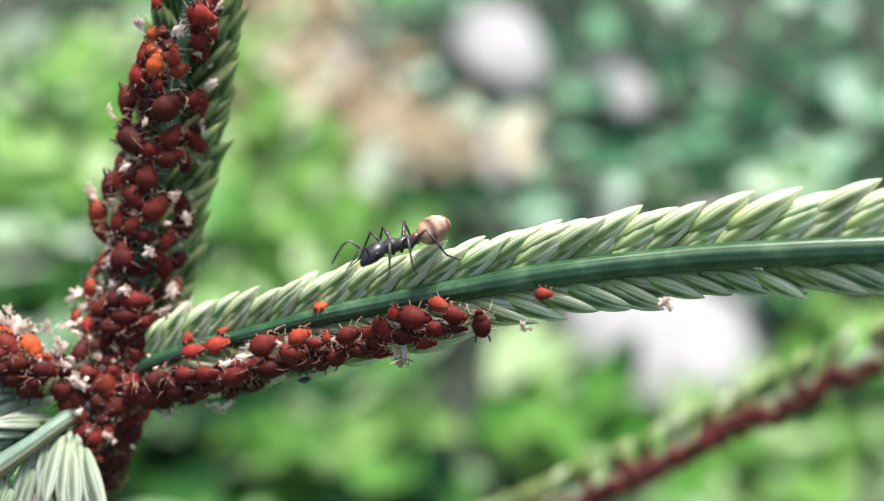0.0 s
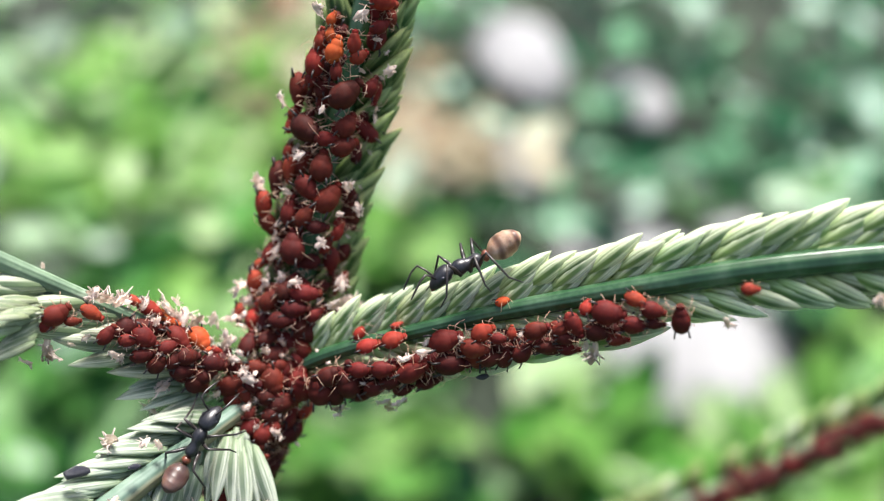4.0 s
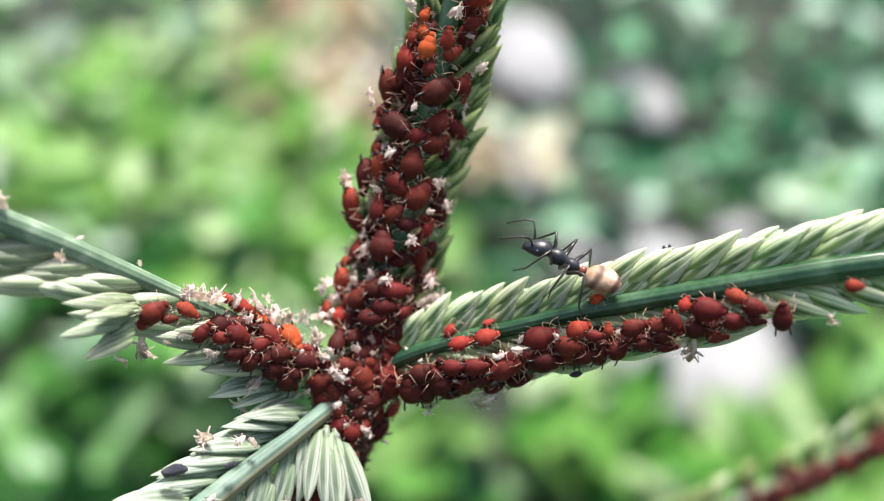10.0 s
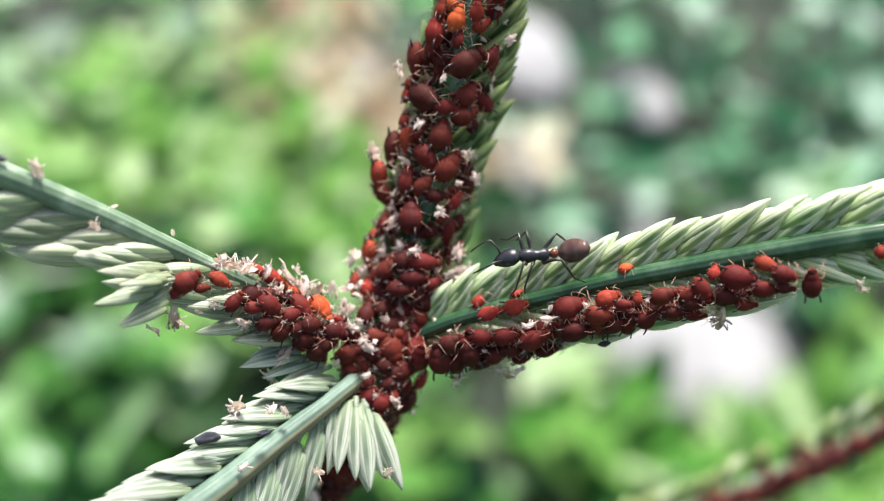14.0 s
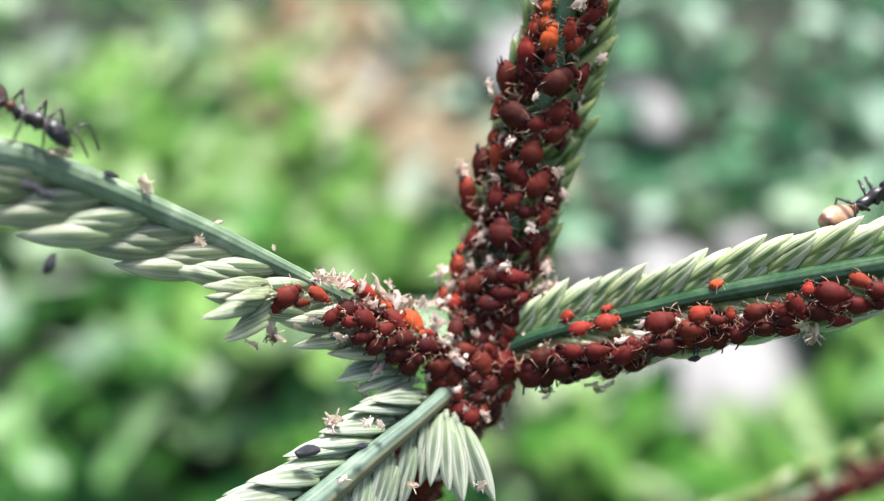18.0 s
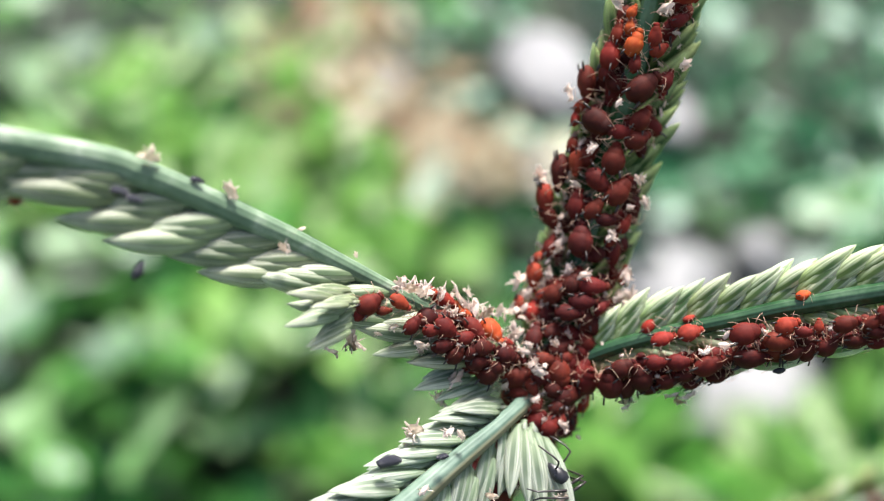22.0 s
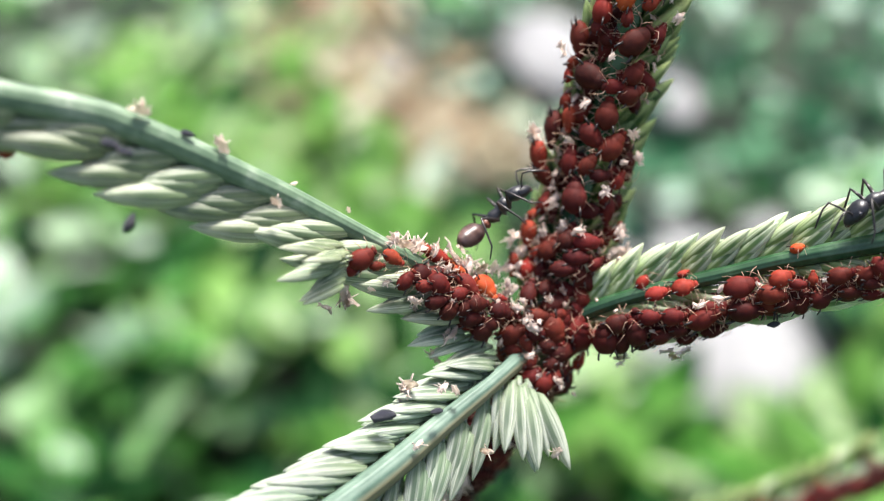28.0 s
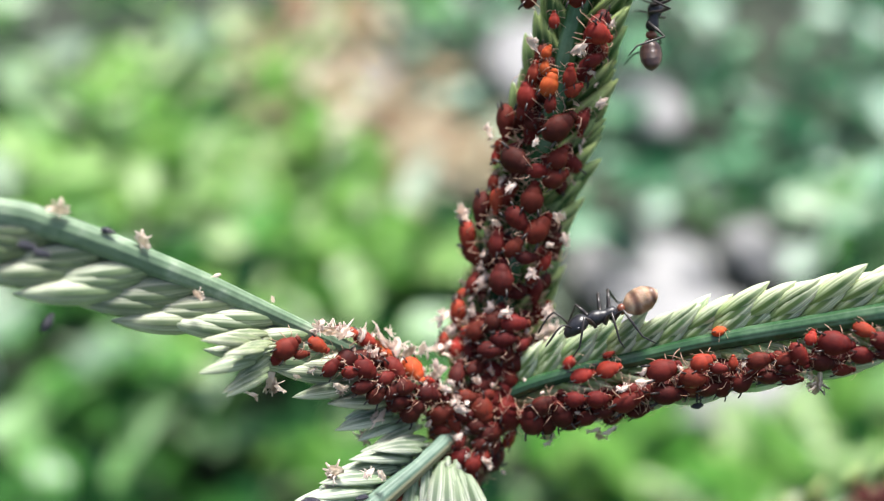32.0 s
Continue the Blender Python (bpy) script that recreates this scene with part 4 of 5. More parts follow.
def shed_skin(p, up, size):
    ob = new("shed_skin", rng.choice(SKINS))
    ob.matrix_world = BASE @ axes_matrix(p, (rng.uniform(-1, 1), rng.uniform(-0.3, 0.3), rng.uniform(-1, 1)), up) @ Matrix.Scale(size * 1.2 * MM, 4)
    return tagged(ob, "crumpled whitish shed aphid skin stuck to the grass", "shed skin", "shed skins on the grass spikes")


for axis, places in SKIN_PLACES:
    for x, y, z, size in places:
        p = Vector((x, y, z))
        q, t = nearest_on(p, axis)
        up = (p - q).normalized() + Vector((0, -0.35, 0))
        shed_skin(p, up, size)
        for k in range(2 if size > 0.75 else 1):
            shed_skin(p + Vector((rng.uniform(-1, 1), rng.uniform(-0.3, 0.3), rng.uniform(-1, 1))) * size * 0.42, up, size * rng.uniform(0.45, 0.75))
for p, size in (((-25.25, 39.45, -0.52), 0.55), ((-27.13, 38.9, 1.5), 0.8), ((-29.76, 37.5, 2.55), 0.9), ((-24.6, 39.8, 0.2), 0.3), ((-22.6, 40.6, -0.75), 0.3),
                ((-19.9, 40.2, -9.65), 0.5), ((-17.1, 41.6, -10.2), 0.6), ((-19.0, 40.0, -12.0), 0.6), ((-20.2, 41.2, -7.5), 0.9), ((-20.4, 41.3, -7.9), 0.7),
                ((-18.9, 41.1, -7.6), 0.55), ((-18.4, 41.2, -7.7), 0.5), ((-14.3, 41.6, -10.3), 0.6), ((-17.6, 47.4, -12.6), 1.6), ((-18.2, 47.6, -13.4), 1.8), ((-19.4, 47.8, -13.6), 1.4), ((-18.0, 46.6, -11.2), 1.1), ((-18.3, 46.9, -11.9), 1.2), ((-15.6, 46.4, -11.0), 0.6)):
    shed_skin(p, (rng.uniform(-0.3, 0.3), -1, 0.5), size)

for axis, s0, s1, side, radius, count in ((UP_AXIS, 0.0, 0.6, (150, 195), 1.6, 46), (UP_AXIS, 0.15, 0.9, (-25, 30), 1.5, 14), (UP_AXIS, 0.0, 0.8, (40, 140), 1.75, 9), (LEFT_AXIS, 0.15, 0.6, (50, 130), 1.3, 16), (LEFT_AXIS, 0.05, 0.7, (-70, 40), 1.3, 12), (RIGHT_AXIS, 0.1, 0.55, (-80, 30), 1.45, 8), (NODE_AXIS, 0.0, 1.0, (20, 160), 1.9, 12)):
    pts = [Vector(a) for a in axis]
    for k in range(count):
        s = (s0 + (s1 - s0) * (k + rng.random()) / count) * (len(pts) - 1)
        i = min(int(s), len(pts) - 2)
        t = (pts[i + 1] - pts[i]).normalized()
        across = Vector((0, 1, 0)).cross(t).normalized()
        if across.x < 0:
            across = -across
        a = radians(rng.uniform(*side))
        if axis is LEFT_AXIS or axis is RIGHT_AXIS:
            up = Vector((-t.z, 0, t.x)) * (1 if t.x > 0 else -1)
            out = up * math.sin(a) + Vector((0, -1, 0)) * math.cos(a)
        else:
            out = across * math.cos(a) + Vector((0, -1, 0)) * abs(math.sin(a))
        shed_skin(pts[i].lerp(pts[i + 1], s - i) + out * radius * rng.uniform(0.92, 1.1), out + Vector((0, -0.4, 0)), rng.uniform(0.22, 0.5))

# ---- dark droppings and a dangling seed ----
for p, d, size in (((-21.24, 40.10, -8.51), (1, 0.2, 0.1), 1.0), ((-19.17, 40.50, -8.42), (1, 0.2, 0.2), 0.5), ((-28.25, 38.35, 1.85), (1, 0.3, -0.35), 0.5),
                   ((-30.54, 36.60, 1.33), (1, 0.3, -0.3), 0.7), ((-30.05, 36.60, 1.08), (1, 0.3, -0.3), 0.6), ((-29.96, 36.95, -1.34), (0.5, 0, 1), 0.75),
                   ((-5.72, 41.2, -5.1), (1, 0, 0.2), 0.5)):
    bm = bmesh.new()
    lathe(bm, ((-0.5, 0), (-0.46, 0.1), (-0.3, 0.2), (0, 0.25), (0.3, 0.2), (0.46, 0.09), (0.5, 0)), 10, pose(0, 0, 0), 0.7)
    for v in bm.verts:
        v.co *= 1 + 0.35 * noise.noise(v.co * 5 + Vector(p))
    ob = new("dropping", finish(bm, "dropping", SPECK))
    ob.matrix_world = BASE @ axes_matrix(p, d, (0, -1, 0.3)) @ Matrix.Scale(size * MM, 4)
    tagged(ob, "small dry black dropping stuck to the husks", "dropping", "droppings on the spikes")


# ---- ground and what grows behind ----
# near-black soil: the shade in gaps between weeds is put into its colour
SHADED_SOIL = plain_material("soil", [(0.3, (0.005, 0.008, 0.005)), (0.5, (0.010, 0.018, 0.008)), (0.7, (0.022, 0.04, 0.014))], 14, 0.9, 0, 0.6, 0.01)
STONE = plain_material("pale_stone", [(0.3, (0.15, 0.15, 0.155)), (0.6, (0.215, 0.215, 0.22)), (0.8, (0.275, 0.275, 0.28))], 30, 0.7, 0, 0.3, 0.004)
LITTER = foliage_material("dry_leaves", [(0.0, (0.26, 0.16, 0.10)), (0.5, (0.38, 0.33, 0.22)), (1.0, (0.56, 0.54, 0.42))], 0.25, 0.7)
# leaf tones vary at random; near-black ones put shaded gaps into the colour
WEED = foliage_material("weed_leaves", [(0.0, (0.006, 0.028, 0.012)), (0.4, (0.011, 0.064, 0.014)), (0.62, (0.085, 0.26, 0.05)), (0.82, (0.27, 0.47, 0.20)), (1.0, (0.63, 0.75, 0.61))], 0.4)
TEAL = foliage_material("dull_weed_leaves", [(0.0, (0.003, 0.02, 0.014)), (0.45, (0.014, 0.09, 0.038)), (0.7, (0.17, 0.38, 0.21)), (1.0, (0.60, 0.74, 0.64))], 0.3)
LIME = foliage_material("sunlit_young_leaves", [(0.0, (0.07, 0.22, 0.035)), (0.5, (0.22, 0.42, 0.10)), (1.0, (0.55, 0.67, 0.42))], 0.45)

bm = bmesh.new()
n, half = 60, 60.0
axis = [half * math.copysign(abs(k / (n / 2) - 1) ** 3, k / (n / 2) - 1) for k in range(n + 1)]
grid = [[bm.verts.new((x, y + 0.7, 0.012 * noise.noise(Vector((x * 4, y * 4, 0))) - 0.01)) for x in axis] for y in axis]
for j in range(n):
    for i in range(n):
        bm.faces.new((grid[j][i], grid[j][i + 1], grid[j + 1][i + 1], grid[j + 1][i]))
ground = tagged(new("ground", finish(bm, "ground", SHADED_SOIL)), "soil with low green growth, darkened for the shade between weeds", "ground", kind="structure")


FIRST = BASE @ pose(MM * ROWS[0][1], MM * ROWS[0][2], MM * ROWS[0][3], ROWS[0][5], ROWS[0][6], ROWS[0][4])


def on_ground(px, py, z=0.02):
    """The ground under a direction, given as slopes to the right and up from the line of sight of the first eye."""
    d = FIRST.to_3x3() @ Vector((px, 1, py))
    eye = FIRST.translation
    return eye + d * ((z - eye.z) / d.z)


STONES = ((0.057, 0.19, 0.046, 0.046), (0.164, 0.152, 0.032, 0.032), (0.215, -0.085, 0.095, 0.058), (0.155, -0.002, 0.07, 0.04), (0.26, 0.016, 0.028, 0.028), (0.02, 0.085, 0.08, 0.03), (-0.1, 0.172, 0.03, 0.032))
for k, (px, py, rx, ry) in enumerate(STONES):
    p = on_ground(px, py, 0.012)
    dist = (p - BASE.translation).length
    bm = bmesh.new()
    bmesh.ops.create_icosphere(bm, subdivisions=4, radius=1.0)
    for v in bm.verts:
        w = 0.16 * noise.noise(v.co * 1.4 + Vector((k * 3.1, 0, 0))) + 0.05 * noise.noise(v.co * 4)
        v.co = v.co * (1 + w)
        v.co = Vector((v.co.x * rx * dist, v.co.y * ry * dist * 1.6, v.co.z * ry * dist * 0.55))
    ob = new("stone", finish(bm, "stone", STONE))
    ob.matrix_world = Matrix.Translation(p)
    tagged(ob, "pale grey-white rounded stone lying among weeds", "stone", "pale stones on the ground")


def leaf(verts, faces, p, heading, droop, roll, length, width, curl):
    """One pointed leaf, folded along its midrib."""
    m = Matrix.Translation(p) @ pose(0, 0, 0, roll, droop, heading)
    base = len(verts)
    for v, w in ((0, 0.02), (0.22, 0.72), (0.5, 1.0), (0.78, 0.6), (1.0, 0.03)):
        for s in (-1, 0, 1):
            q = m @ Vector((v * length, s * w * width / 2, curl * length * (v - v * v) + abs(s) * 0.12 * width))
            verts.append(tuple(q))
    for i in range(4):
        for k in (0, 1):
            a = base + i * 3 + k
            faces.append((a, a + 1, a + 4, a + 3))


def leaf_stuff(name, count, material, label, area, size, lift, keep, seed):
    r = random.Random(seed)
    verts, faces = [], []
    while count > 0:
        px, py = r.uniform(*area[0]), r.uniform(*area[1])
        if keep(px, py, r):
            p = on_ground(px, py, r.uniform(*lift))
            length = r.uniform(*size)
            leaf(verts, faces, p, r.uniform(0, 360), r.uniform(-45, 25), r.uniform(-35, 35), length, length * r.uniform(0.35, 0.7), r.uniform(-0.2, 0.3))
            count -= 1
    me = bpy.data.meshes.new(name)
    me.from_pydata(verts, [], faces)
    me.materials.append(material)
    for f in me.polygons:
        f.use_smooth = True
    return tagged(new(name, me), label, name.replace("_", " "), kind="stuff")


def off_stones(px, py, grow=1.0):
    return all(((px - a) / (rx * grow)) ** 2 + ((py - b) / (ry * grow)) ** 2 > 1 for a, b, rx, ry in STONES)


def patches(px, py):
    return noise.noise(Vector((px * 9, py * 9, 4.0))) + 0.5 * noise.noise(Vector((px * 22, py * 22, 9.0)))


AREA = ((-0.75, 0.75), (-0.36, 0.42))
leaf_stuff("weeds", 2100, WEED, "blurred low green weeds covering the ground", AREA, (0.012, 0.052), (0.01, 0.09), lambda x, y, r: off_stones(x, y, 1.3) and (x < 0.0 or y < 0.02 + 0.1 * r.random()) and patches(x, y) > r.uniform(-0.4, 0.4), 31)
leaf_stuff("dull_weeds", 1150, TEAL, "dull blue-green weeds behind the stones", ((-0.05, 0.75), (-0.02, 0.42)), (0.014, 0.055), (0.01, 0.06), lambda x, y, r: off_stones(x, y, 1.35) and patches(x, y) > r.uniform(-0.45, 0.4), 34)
# sunlit patches, put in as lighter yellow-green leaves
PAINTED_SUN = ((0.38, -0.14, 0.12, 0.06), (0.2, -0.2, 0.1, 0.05), (0.3, -0.19, 0.22, 0.08), (-0.40, 0.075, 0.045, 0.035), (-0.3, 0.1, 0.06, 0.05), (-0.08, -0.18, 0.08, 0.04), (-0.2, 0.04, 0.07, 0.04), (-0.27, 0.165, 0.13, 0.06), (-0.1, 0.02, 0.1, 0.045), (-0.27, -0.06, 0.065, 0.032), (-0.182, 0.107, 0.06, 0.04), (0.079, -0.143, 0.06, 0.04), (-0.18, -0.06, 0.07, 0.045))
leaf_stuff("young_weeds", 880, LIME, "yellow-green young weeds, sunlit patches put into their leaf colour", ((-0.6, 0.75), (-0.36, 0.24)), (0.014, 0.05), (0.04, 0.09), lambda x, y, r: off_stones(x, y, 1.5) and any(((x - a) / c) ** 2 + ((y - b) / d) ** 2 < r.uniform(0.2, 1.3) for a, b, c, d in PAINTED_SUN), 35)
PALE = plain_material("pale_leaf", [(0.3, (0.08, 0.16, 0.09)), (0.7, (0.15, 0.24, 0.15))], 25, 0.5, 0.3)
for px, py, length, turn in ((-0.40, -0.10, 0.04, 20), (-0.49, -0.085, 0.045, 60), (-0.42, 0.19, 0.05, 40), (-0.27, 0.2, 0.05, 100)):
    verts, faces = [], []
    leaf(verts, faces, (0, 0, 0), turn, -8, 0, length, length * 0.7, 0.15)
    root = group_root("broad_leaf", Matrix.Translation(on_ground(px, py, 0.085)), "pale whitish-green broad leaf among the weeds", "leaf", "pale leaves among the weeds")
    me = bpy.data.meshes.new("blade")
    me.from_pydata(verts, [], faces)
    me.materials.append(PALE)
    new("blade", me).parent = root
    rib = [Vector(verts[3 * i + 1]) for i in range(5)]
    bm = bmesh.new()
    tube(bm, rib, [0.0012, 0.001, 0.0009, 0.0007, 0.0003], 6)
    part("midrib", bm, PALE, root)
    bm = bmesh.new()
    tube(bm, [Vector((0, 0, 0)), -rib[1] * 0.6 - Vector((0, 0, 0.03)), -rib[1] * 0.7 - Vector((0, 0, 0.09))], [0.0012, 0.0014, 0.0015], 6)
    part("leaf_stalk", bm, PALE, root)
leaf_stuff("dry_leaves", 270, LITTER, "dry brown leaf litter between the weeds", ((-0.32, 0.09), (0.04, 0.26)), (0.016, 0.05), (0.03, 0.08), lambda x, y, r: off_stones(x, y, 0.9) and ((x + 0.15) / 0.12) ** 2 + ((y - 0.16) / 0.08) ** 2 < r.uniform(0.2, 1.1) or ((x + 0.03) / 0.11) ** 2 + ((y - 0.095) / 0.035) ** 2 < r.uniform(0.2, 1.1), 32)

# the same low weeds go on all round
r = random.Random(33)
verts, faces = [], []
for k in range(9000):
    dist, turn = 0.2 + 6.5 * r.random() ** 1.4, r.uniform(0, 2 * math.pi)
    p = Vector((dist * math.sin(turn), 0.3 + dist * math.cos(turn), r.uniform(0.0, 0.07)))
    q = UNBASE @ p
    if q.y > 0 and abs(q.x / q.y) < 0.7 and -0.33 < q.z / q.y < 0.36:
        continue
    length = r.uniform(0.04, 0.12)
    leaf(verts, faces, p, r.uniform(0, 360), r.uniform(-45, 25), r.uniform(-35, 35), length, length * r.uniform(0.35, 0.7), r.uniform(-0.2, 0.3))
me = bpy.data.meshes.new("field_weeds")
me.from_pydata(verts, [], faces)
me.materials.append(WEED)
tagged(new("field_weeds", me), "low green weeds stretching away over the ground", "weeds", kind="stuff")


# ---- ants ----
def ant_body(name, label, size, rear, full=1.0):
    """A slender ant, 4.8 mm long at size 1; head along x, back along z, its thorax at the origin."""
    root = group_root(name, BASE, label, "ant", "ants tending the aphids")
    k = size * MM

    def shape(profile, m, squash=1.0, n=16):
        bm = bmesh.new()
        lathe(bm, [(x * k, q * k) for x, q in profile], n, m, squash)
        return bm

    def limb(pts, radii, n=6):
        bm = bmesh.new()
        tube(bm, [Vector(p) * k for p in pts], [q * k for q in radii], n)
        return bm

    part("thorax", shape(((-0.72, 0), (-0.70, 0.12), (-0.62, 0.24), (-0.45, 0.29), (-0.25, 0.25), (-0.1, 0.22), (0.05, 0.27), (0.25, 0.33), (0.45, 0.31), (0.62, 0.20), (0.72, 0.13), (0.76, 0)), pose(0, 0, 0), 1.05), ANT_BLACK, root)
    head = part("head", shape(((-0.52, 0), (-0.50, 0.16), (-0.42, 0.34), (-0.22, 0.44), (0.0, 0.43), (0.22, 0.34), (0.40, 0.22), (0.48, 0.12), (0.50, 0)), pose(1.2 * k, 0, -0.12 * k, 0, 28, 0) @ Matrix.Diagonal((1.22, 0.95, 1, 1)), 0.78), ANT_BLACK, root)
    part("petiole", shape(((-0.2, 0), (-0.17, 0.12), (-0.05, 0.22), (0.08, 0.2), (0.18, 0.1), (0.2, 0)), pose(-0.88 * k, 0, 0.02 * k), 1.2, 10), ANT_PETIOLE, root, "reddish-brown waist")
    part("gaster", shape(((-0.92, 0), (-0.90, 0.09), (-0.78, 0.30), (-0.60, 0.47), (-0.585, 0.46), (-0.32, 0.62), (-0.305, 0.60), (0.0, 0.66), (0.02, 0.64), (0.30, 0.62), (0.55, 0.47), (0.74, 0.26), (0.80, 0.10), (0.82, 0)), pose(-1.72 * k, 0, 0.16 * k, 0, 14, 0) @ Matrix.Scale(full, 4), 0.92, 20), rear, root, "see-through abdomen with dark bands")
    for s in (1, -1):
        bm = bmesh.new()
        lathe(bm, [(x * k, q * k) for x, q in ((-0.09, 0), (-0.06, 0.06), (0, 0.085), (0.06, 0.06), (0.09, 0))], 8, pose(1.18 * k, s * 0.36 * k, -0.02 * k, 0, 28, 0))
        part("eye", bm, SPECK, head)
        part("mandible", limb([(1.5, s * 0.12, -0.32), (1.66, s * 0.12, -0.44), (1.72, s * 0.03, -0.5)], (0.06, 0.05, 0.02)), ANT_PETIOLE, head)
        part("antenna", limb([(1.38, s * 0.14, -0.1), (1.62, s * 0.38, 0.28), (1.86, s * 0.58, 0.52), (2.15, s * 0.62, 0.36), (2.5, s * 0.60, 0.0), (2.72, s * 0.56, -0.25)], (0.05, 0.045, 0.048, 0.044, 0.046, 0.03)), ANT_LIMB, head)
    legs = []
    for s in (1, -1):
        for n, (x, fx, tx, ex) in enumerate(((0.38, 0.75, 1.15, 1.5), (0.02, 0.05, 0.2, 0.15), (-0.38, -0.9, -1.5, -2.0))):
            reach = (0.55, 0.75, 0.65)[n]
            knee, shin = (fx - x, s * reach, 0.72), (tx - x, s * (reach + 0.42), -0.42)
            leg = part("leg", limb([(0, 0, 0), (0.02 * (fx - x), s * 0.12, -0.08), tuple(0.55 * q for q in knee), knee, tuple(0.5 * (a + b) for a, b in zip(knee, shin)), shin, (ex - x, s * (reach + 0.62), -0.72)], (0.09, 0.09, 0.085, 0.055, 0.055, 0.042, 0.025)), ANT_LIMB, root)
            leg.location = Vector((x, s * 0.17, -0.15)) * k
            legs.append((leg, Vector((x, s * 0.17, -0.15)) * k, s, n))
    return root, legs


dark_ant, dark_legs = ant_body("ant", "black ant with an amber abdomen tending aphids on the spike", 0.95, AMBER, 0.93)
second_ant, second_legs = ant_body("ant", "black ant with a brown-banded abdomen running over the spikes", 0.9, BROWN, 0.84)

# where each ant is: seconds, place in millimetres, heading, direction of its back, how far the back turns to the viewer, and how far the head does
A_ROWS = [
    (0, -2.08, 37.64, 0.59, 195, 105, 20, 26),
    (0.5, -1.76, 37.50, 0.68, 195, 105, 20, 26),
    (1, -1.91, 37.59, 0.52, 193, 103, 20, 26),
    (1.5, -2.10, 37.70, 0.82, 195, 105, 20, 26),
    (2, -2.59, 37.94, 0.51, 200, 110, 20, 26),
    (2.5, -2.72, 38.00, 0.67, 200, 110, 20, 26),
    (4.5, -7.72, 41.02, -1.25, 207, 117, 20, 0),
    (5, -8.24, 41.26, -1.60, 212, 118, 15, 0),
    (5.5, -8.54, 41.40, -1.44, 195, 105, 15, 0),
    (6, -9.21, 41.66, -1.71, 183, 93, 15, 0),
    (6.5, -9.61, 41.81, -1.42, 183, 93, 15, 0),
    (7, -8.86, 41.55, -0.90, 185, 95, 15, 0),
    (7.5, -8.70, 41.50, -0.97, 188, 98, 15, 0),
    (8, -8.58, 41.44, -0.97, 191, 101, 15, 0),
    (8.5, -8.46, 41.39, -0.22, 190, 100, 15, 0),
    (9, -7.35, 40.97, -0.53, 190, 100, 15, 0),
    (9.2, -8.50, 41.36, -0.53, 200, 105, 20, 0),
    (9.4, -8.11, 41.20, -1.33, 210, 110, 30, 0),
    (9.6, -6.96, 40.57, -0.86, 200, 105, 40, 0),
    (9.8, -6.56, 40.31, -0.73, 170, 80, 40, 0),
    (10, -6.48, 40.17, -0.54, 150, 60, 40, 0),
    (10.2, -5.55, 39.93, 0.21, 95, 30, 40, 0),
    (10.4, -6.04, 40.21, 0.77, 66, 150, 20, 0),
    (10.6, -4.39, 39.75, 0.67, 48, 138, 20, 0),
    (10.8, -4.52, 39.82, 0.77, 18, 108, 15, 0),
    (11, -3.03, 40.29, 0.61, -15, 75, 0, 0),
    (11.2, -3.86, 41.30, 0.67, -50, 40, -20, 0),
    (11.4, -3.31, 41.48, 0.13, -60, 30, -40, 0),
    (11.6, -2.56, 41.67, -0.39, -50, 40, -60, 0),
    (11.8, -1.99, 41.84, -1.12, -40, 60, -80, 0),
    (13, -0.79, 41.52, -1.74, 5, 90, -80, 0),
    (14.2, -0.60, 42.20, -0.80, 20, 105, -40, 0),
    (15.5, 3.34, 41.20, 1.40, 35, 125, 15, 0),
    (16, 1.97, 41.00, 1.47, 34, 124, 15, 0),
    (16.5, 1.35, 41.00, 1.13, 34, 124, 15, 0),
    (17, 1.75, 41.00, 1.36, 34, 124, 15, 0),
    (18, 1.50, 41.00, 1.48, 34, 124, 15, 0),
    (19, 0.89, 41.00, 0.83, 30, 120, 15, 0),
    (19.5, 0.32, 41.00, 1.35, 32, 122, 15, 0),
    (20, 0.52, 41.00, 0.95, 32, 122, 15, 0),
    (22, 0.71, 37.60, 2.24, 100, 180, 40, 0),
    (25, 0.54, 37.68, 1.18, 190, 100, 20, 0),
    (27, -2.86, 39.24, -0.43, 192, 102, 20, 0),
    (27.5, -3.50, 39.53, -0.45, 195, 105, 20, 0),
    (28, -2.51, 39.05, -0.06, 207, 115, 20, 0),
    (28.4, -3.84, 39.63, 0.06, 203, 113, 20, 0),
    (28.7, -6.30, 40.59, -1.01, 200, 110, 20, 0),
    (29, -7.82, 41.03, -0.69, 202, 112, 20, 0),
    (29.3, -8.62, 41.22, -0.81, 205, 115, 20, 0),
    (29.6, -9.41, 41.39, -1.74, 215, 125, 25, 0),
    (30, -9.52, 41.44, -1.84, 210, 120, 25, 0),
    (30.5, -9.39, 41.39, -1.92, 207, 117, 25, 0),
    (31, -9.40, 41.42, -2.16, 207, 117, 25, 0),
    (31.5, -9.60, 41.49, -2.06, 203, 113, 25, 0),
    (32, -9.58, 41.48, -1.49, 197, 107, 25, 0),
]
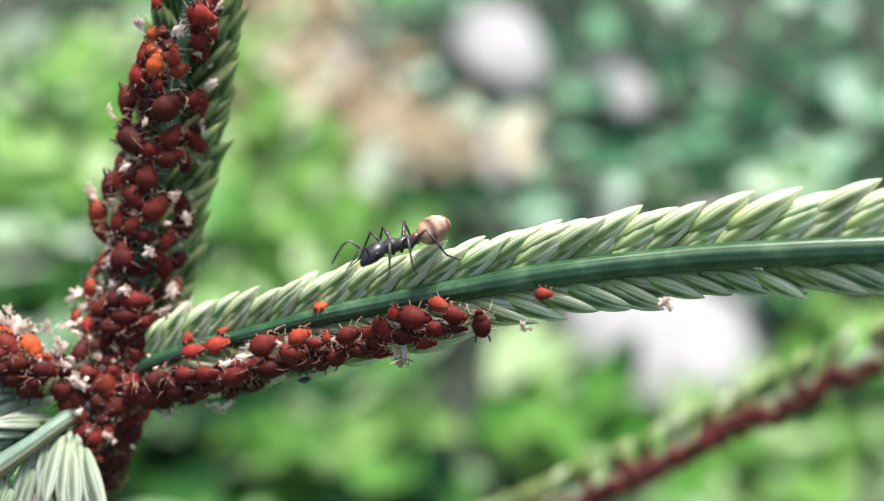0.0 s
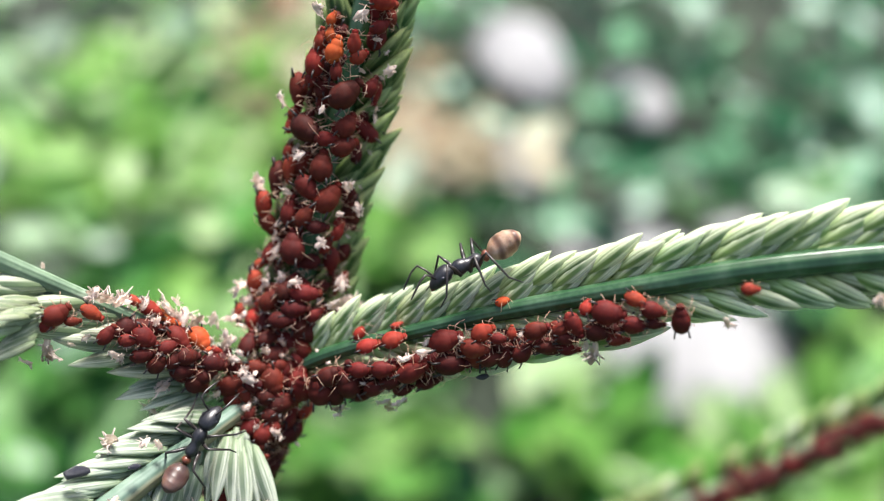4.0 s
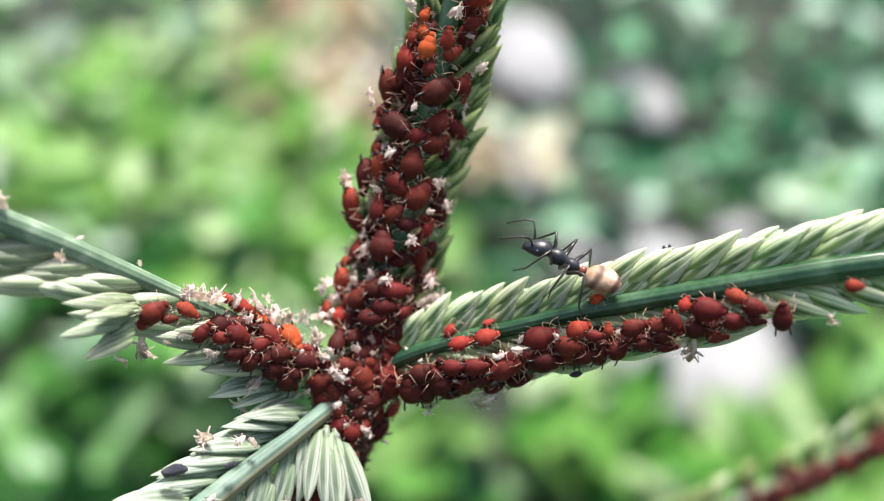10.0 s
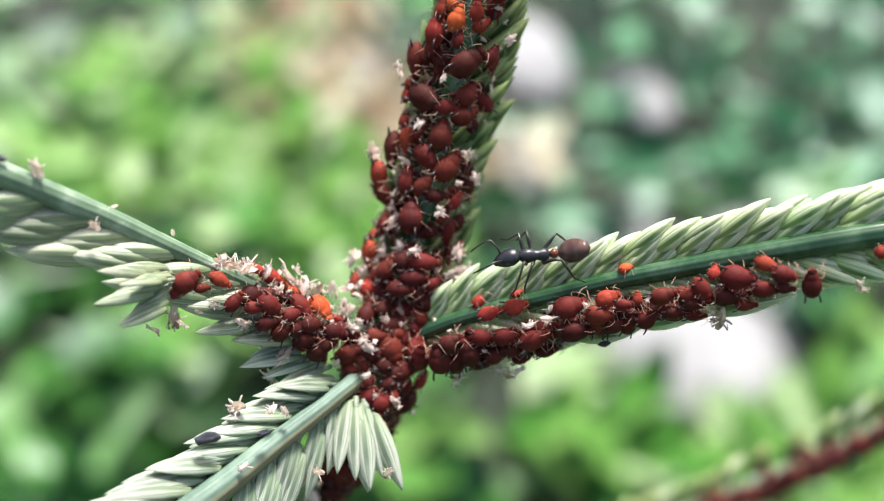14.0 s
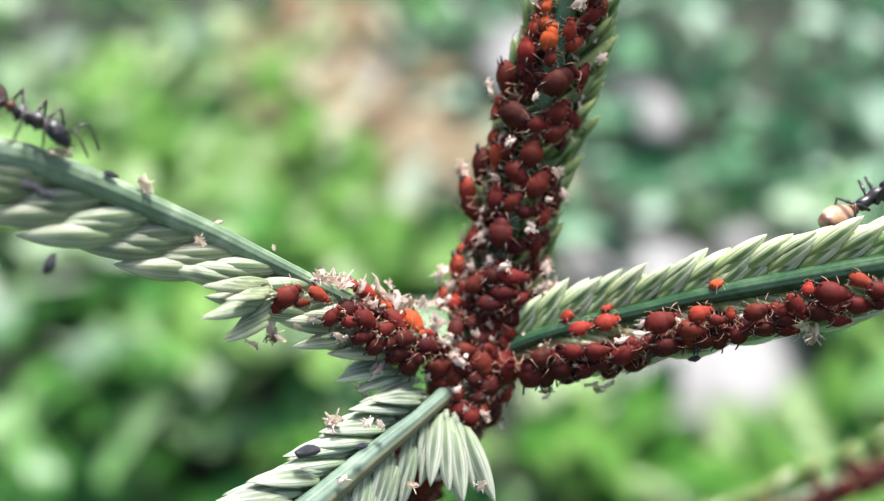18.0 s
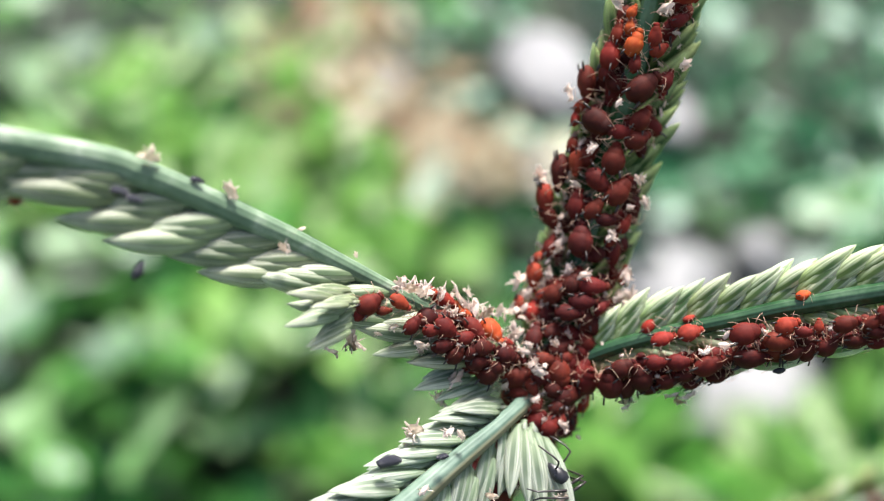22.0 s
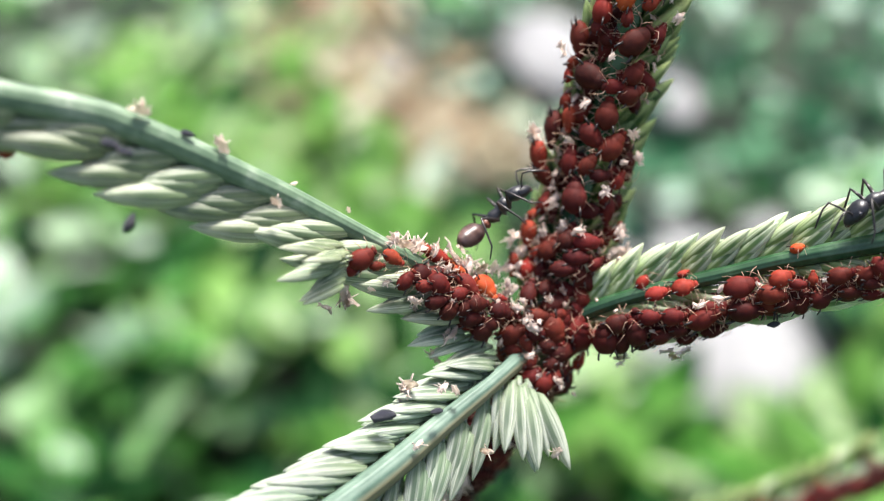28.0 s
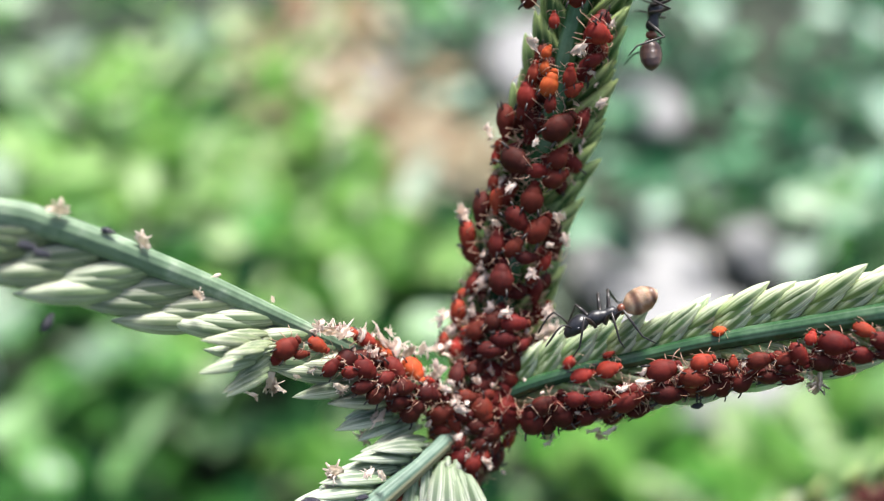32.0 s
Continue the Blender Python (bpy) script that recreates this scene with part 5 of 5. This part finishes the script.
B_ROWS = [
    (0, -21.13, 39.57, -9.63, 30, 120, 70, 0),
    (1, -21.15, 39.50, -9.71, 25, 115, 70, 0),
    (2, -18.14, 40.95, -7.72, 5, 95, 60, 0),
    (2.5, -17.79, 41.10, -8.23, 10, 100, 60, 0),
    (4.5, -16.77, 41.40, -7.53, 80, 170, 70, 0),
    (5, -16.73, 41.46, -7.54, 90, 170, 70, 0),
    (5.5, -16.56, 41.53, -7.20, 90, 170, 70, 0),
    (6, -16.74, 41.44, -6.98, 85, 170, 70, 0),
    (6.5, -15.74, 41.82, -8.23, 40, 130, 60, 0),
    (7, -15.61, 41.68, -9.03, 2, 95, 40, -40),
    (7.5, -15.35, 41.81, -9.21, 10, 100, 40, -40),
    (8, -14.45, 42.00, -7.27, 60, 150, 65, 0),
    (8.3, -11.05, 41.60, -4.29, 47, 140, 60, 0),
    (8.6, -9.63, 41.40, -2.27, 72, 160, 50, 0),
    (9, -9.93, 41.70, -2.55, 66, 155, 50, 0),
    (9.2, -11.31, 42.45, -2.14, 55, 145, 50, 0),
    (9.4, -10.01, 41.80, -2.45, 40, 130, 50, 0),
    (9.6, -6.83, 42.18, -0.53, 30, 120, 0, 0),
    (9.8, -5.23, 42.64, -1.12, 15, 105, -30, 0),
    (10, -2.45, 41.39, -0.75, 12, 102, -20, 0),
    (10.2, -0.77, 38.4, 0.75, 8, 98, 15, 0),
    (10.4, 2.7, 36.67, 1.4, 8, 98, 15, 0),
    (10.7, 5.80, 35.93, 1.75, 8, 98, 15, 0),
    (11.2, 6.73, 35.76, 2.1, 90, 0, 50, 0),
    (11.7, 4.34, 36.29, 2.1, 175, 85, 15, 0),
    (12, 1.79, 37.09, 1.35, 180, 92, 15, 0),
    (12.3, 1.86, 37.07, 1.25, 182, 92, 15, 0),
    (12.6, 1.80, 37.10, 1.45, 182, 92, 15, 0),
    (13, 1.31, 37.28, 1.3, 183, 93, 15, 0),
    (13.1, 0.63, 37.54, 1.0, 185, 95, 15, 0),
    (13.3, -1.17, 38.32, -0.01, 200, 110, 15, 0),
    (13.5, -5.66, 40.31, -1.62, 200, 110, 20, 0),
    (14.2, -8.85, 40.84, -1.53, 180, 120, 60, 0),
    (15.2, -12.97, 42.40, -1.43, 178, 95, 70, 0),
    (15.5, -15.34, 42.80, -1.45, 178, 92, 50, 0),
    (15.8, -16.76, 43.60, -1.19, 190, 100, 30, 0),
    (16, -18.90, 42.10, -0.74, 160, 70, 20, 0),
    (16.5, -22.18, 40.88, 0.12, 157, 67, 20, 0),
    (16.8, -23.46, 40.50, 0.50, 160, 70, 20, 0),
    (17, -29.52, 37.79, 3.51, 155, 65, 20, 0),
    (17.3, -32.60, 36.38, 5.02, 155, 65, 20, 0),
    (17.7, -32.87, 36.26, 5.18, -25, 65, 20, 0),
    (18, -30.72, 37.26, 3.74, -25, 65, 20, 0),
    (18.3, -27.36, 38.78, 2.32, -25, 65, 20, 0),
    (18.6, -21.33, 41.42, -0.60, -38, 52, 20, -20),
    (19, -19.95, 42.01, -1.32, -40, 50, 20, -20),
    (19.2, -19.76, 42.85, -1.23, -45, 45, 0, -20),
    (19.4, -20.33, 43.27, -1.47, -60, 30, -30, 0),
    (19.6, -20.14, 44.29, -2.98, -70, 20, -70, 0),
    (19.8, -19.81, 44.61, -5.42, -80, 10, -70, 0),
    (20, -19.45, 43.13, -6.32, -60, 30, -60, 0),
    (20.5, -16.82, 45.03, -7.47, -40, 50, -70, 0),
    (21, -13.85, 49.60, -9.94, -70, 20, -50, 0),
    (21.5, -12.93, 43.60, -11.33, 90, 0, 30, 0),
    (22, -13.96, 42.00, -10.36, 110, 20, 40, 0),
    (22.4, -13.24, 43.23, -9.68, 150, 60, 40, 0),
    (22.7, -13.84, 42.74, -10.04, 155, 65, 45, 0),
    (23, -15.25, 41.85, -8.51, 143, 55, 65, 0),
    (23.3, -15.45, 41.66, -8.06, 140, 50, 70, 0),
    (23.6, -17.25, 40.95, -7.16, 152, 62, 70, 0),
    (23.9, -19.09, 40.12, -7.72, 175, 85, 70, 0),
    (24.2, -19.12, 40.10, -7.51, 130, 40, 70, 0),
    (24.4, -18.76, 40.29, -6.09, 108, 20, 70, 0),
    (24.6, -19.94, 41.04, -3.24, 130, 40, 60, 0),
    (24.8, -26.49, 38.97, 1.48, 155, 65, 30, 0),
    (25, -24.36, 40.10, 0.93, -45, 45, 25, -42),
    (25.2, -21.12, 41.50, -0.99, -42, 48, 20, -25),
    (25.5, -20.99, 41.55, -1.05, -40, 50, 20, -25),
    (26.5, -18.75, 44.00, -2.71, 10, 100, 30, 0),
    (27.5, -16.61, 43.50, -0.18, 62, 150, 10, 0),
    (28, -16.47, 43.50, -0.65, 48, 140, 10, 0),
    (28.4, -15.95, 43.50, 0.11, 58, 148, 10, 0),
    (29, -16.44, 43.50, -0.13, 62, 150, 10, 0),
    (29.3, -16.13, 43.50, 0.60, 55, 145, 10, 0),
    (29.6, -15.40, 43.40, 0.12, 35, 125, 30, 0),
    (29.7, -15.06, 42.70, 0.58, 45, 135, 60, 0),
    (30, -12.13, 42.40, 2.82, 65, 155, 80, 0),
    (30.2, -8.87, 43.06, 6.02, 80, 0, 40, 0),
    (30.5, -8.41, 42.30, 6.42, 82, 0, 10, 0),
    (31, -7.84, 42.30, 7.62, 82, -5, 10, 0),
    (31.4, -7.67, 42.30, 10.03, 80, -8, 10, 0),
    (32, -7.32, 42.30, 10.71, 80, -8, 10, 0),
]


def ant_pose(x, y, z, heading, back, tilt, near):
    h = Vector((math.cos(radians(heading)), 0, math.sin(radians(heading)))) * math.cos(radians(near)) + Vector((0, -1, 0)) * math.sin(radians(near))
    b = Vector((math.cos(radians(back)), 0, math.sin(radians(back)))) * math.cos(radians(tilt)) + Vector((0, -1, 0)) * math.sin(radians(tilt))
    return BASE @ axes_matrix((x, y, z), h, b)


def follow(ant, legs, rows):
    walk(ant, [(r[0], ant_pose(*r[1:])) for r in rows])
    # legs swing with the distance covered
    times = np.arange(0, 32.01, 0.2)
    path = np.array([[np.interp(t, [r[0] for r in rows], [r[k] for r in rows]) for k in (1, 2, 3)] for t in times])
    gone = np.concatenate(([0], np.cumsum(np.linalg.norm(np.diff(path, axis=0), axis=1))))
    for leg, at, s, n in legs:
        phase = math.pi * ((n + (s > 0)) % 2)
        walk(leg, [(float(t), pose(*at, 0, 0, 16 * math.sin(2.2 * g + phase) * (1 if n != 1 else 1.3))) for t, g in zip(times, gone)])


def motions():
    follow(dark_ant, dark_legs, A_ROWS)
    follow(second_ant, second_legs, B_ROWS)


motions()
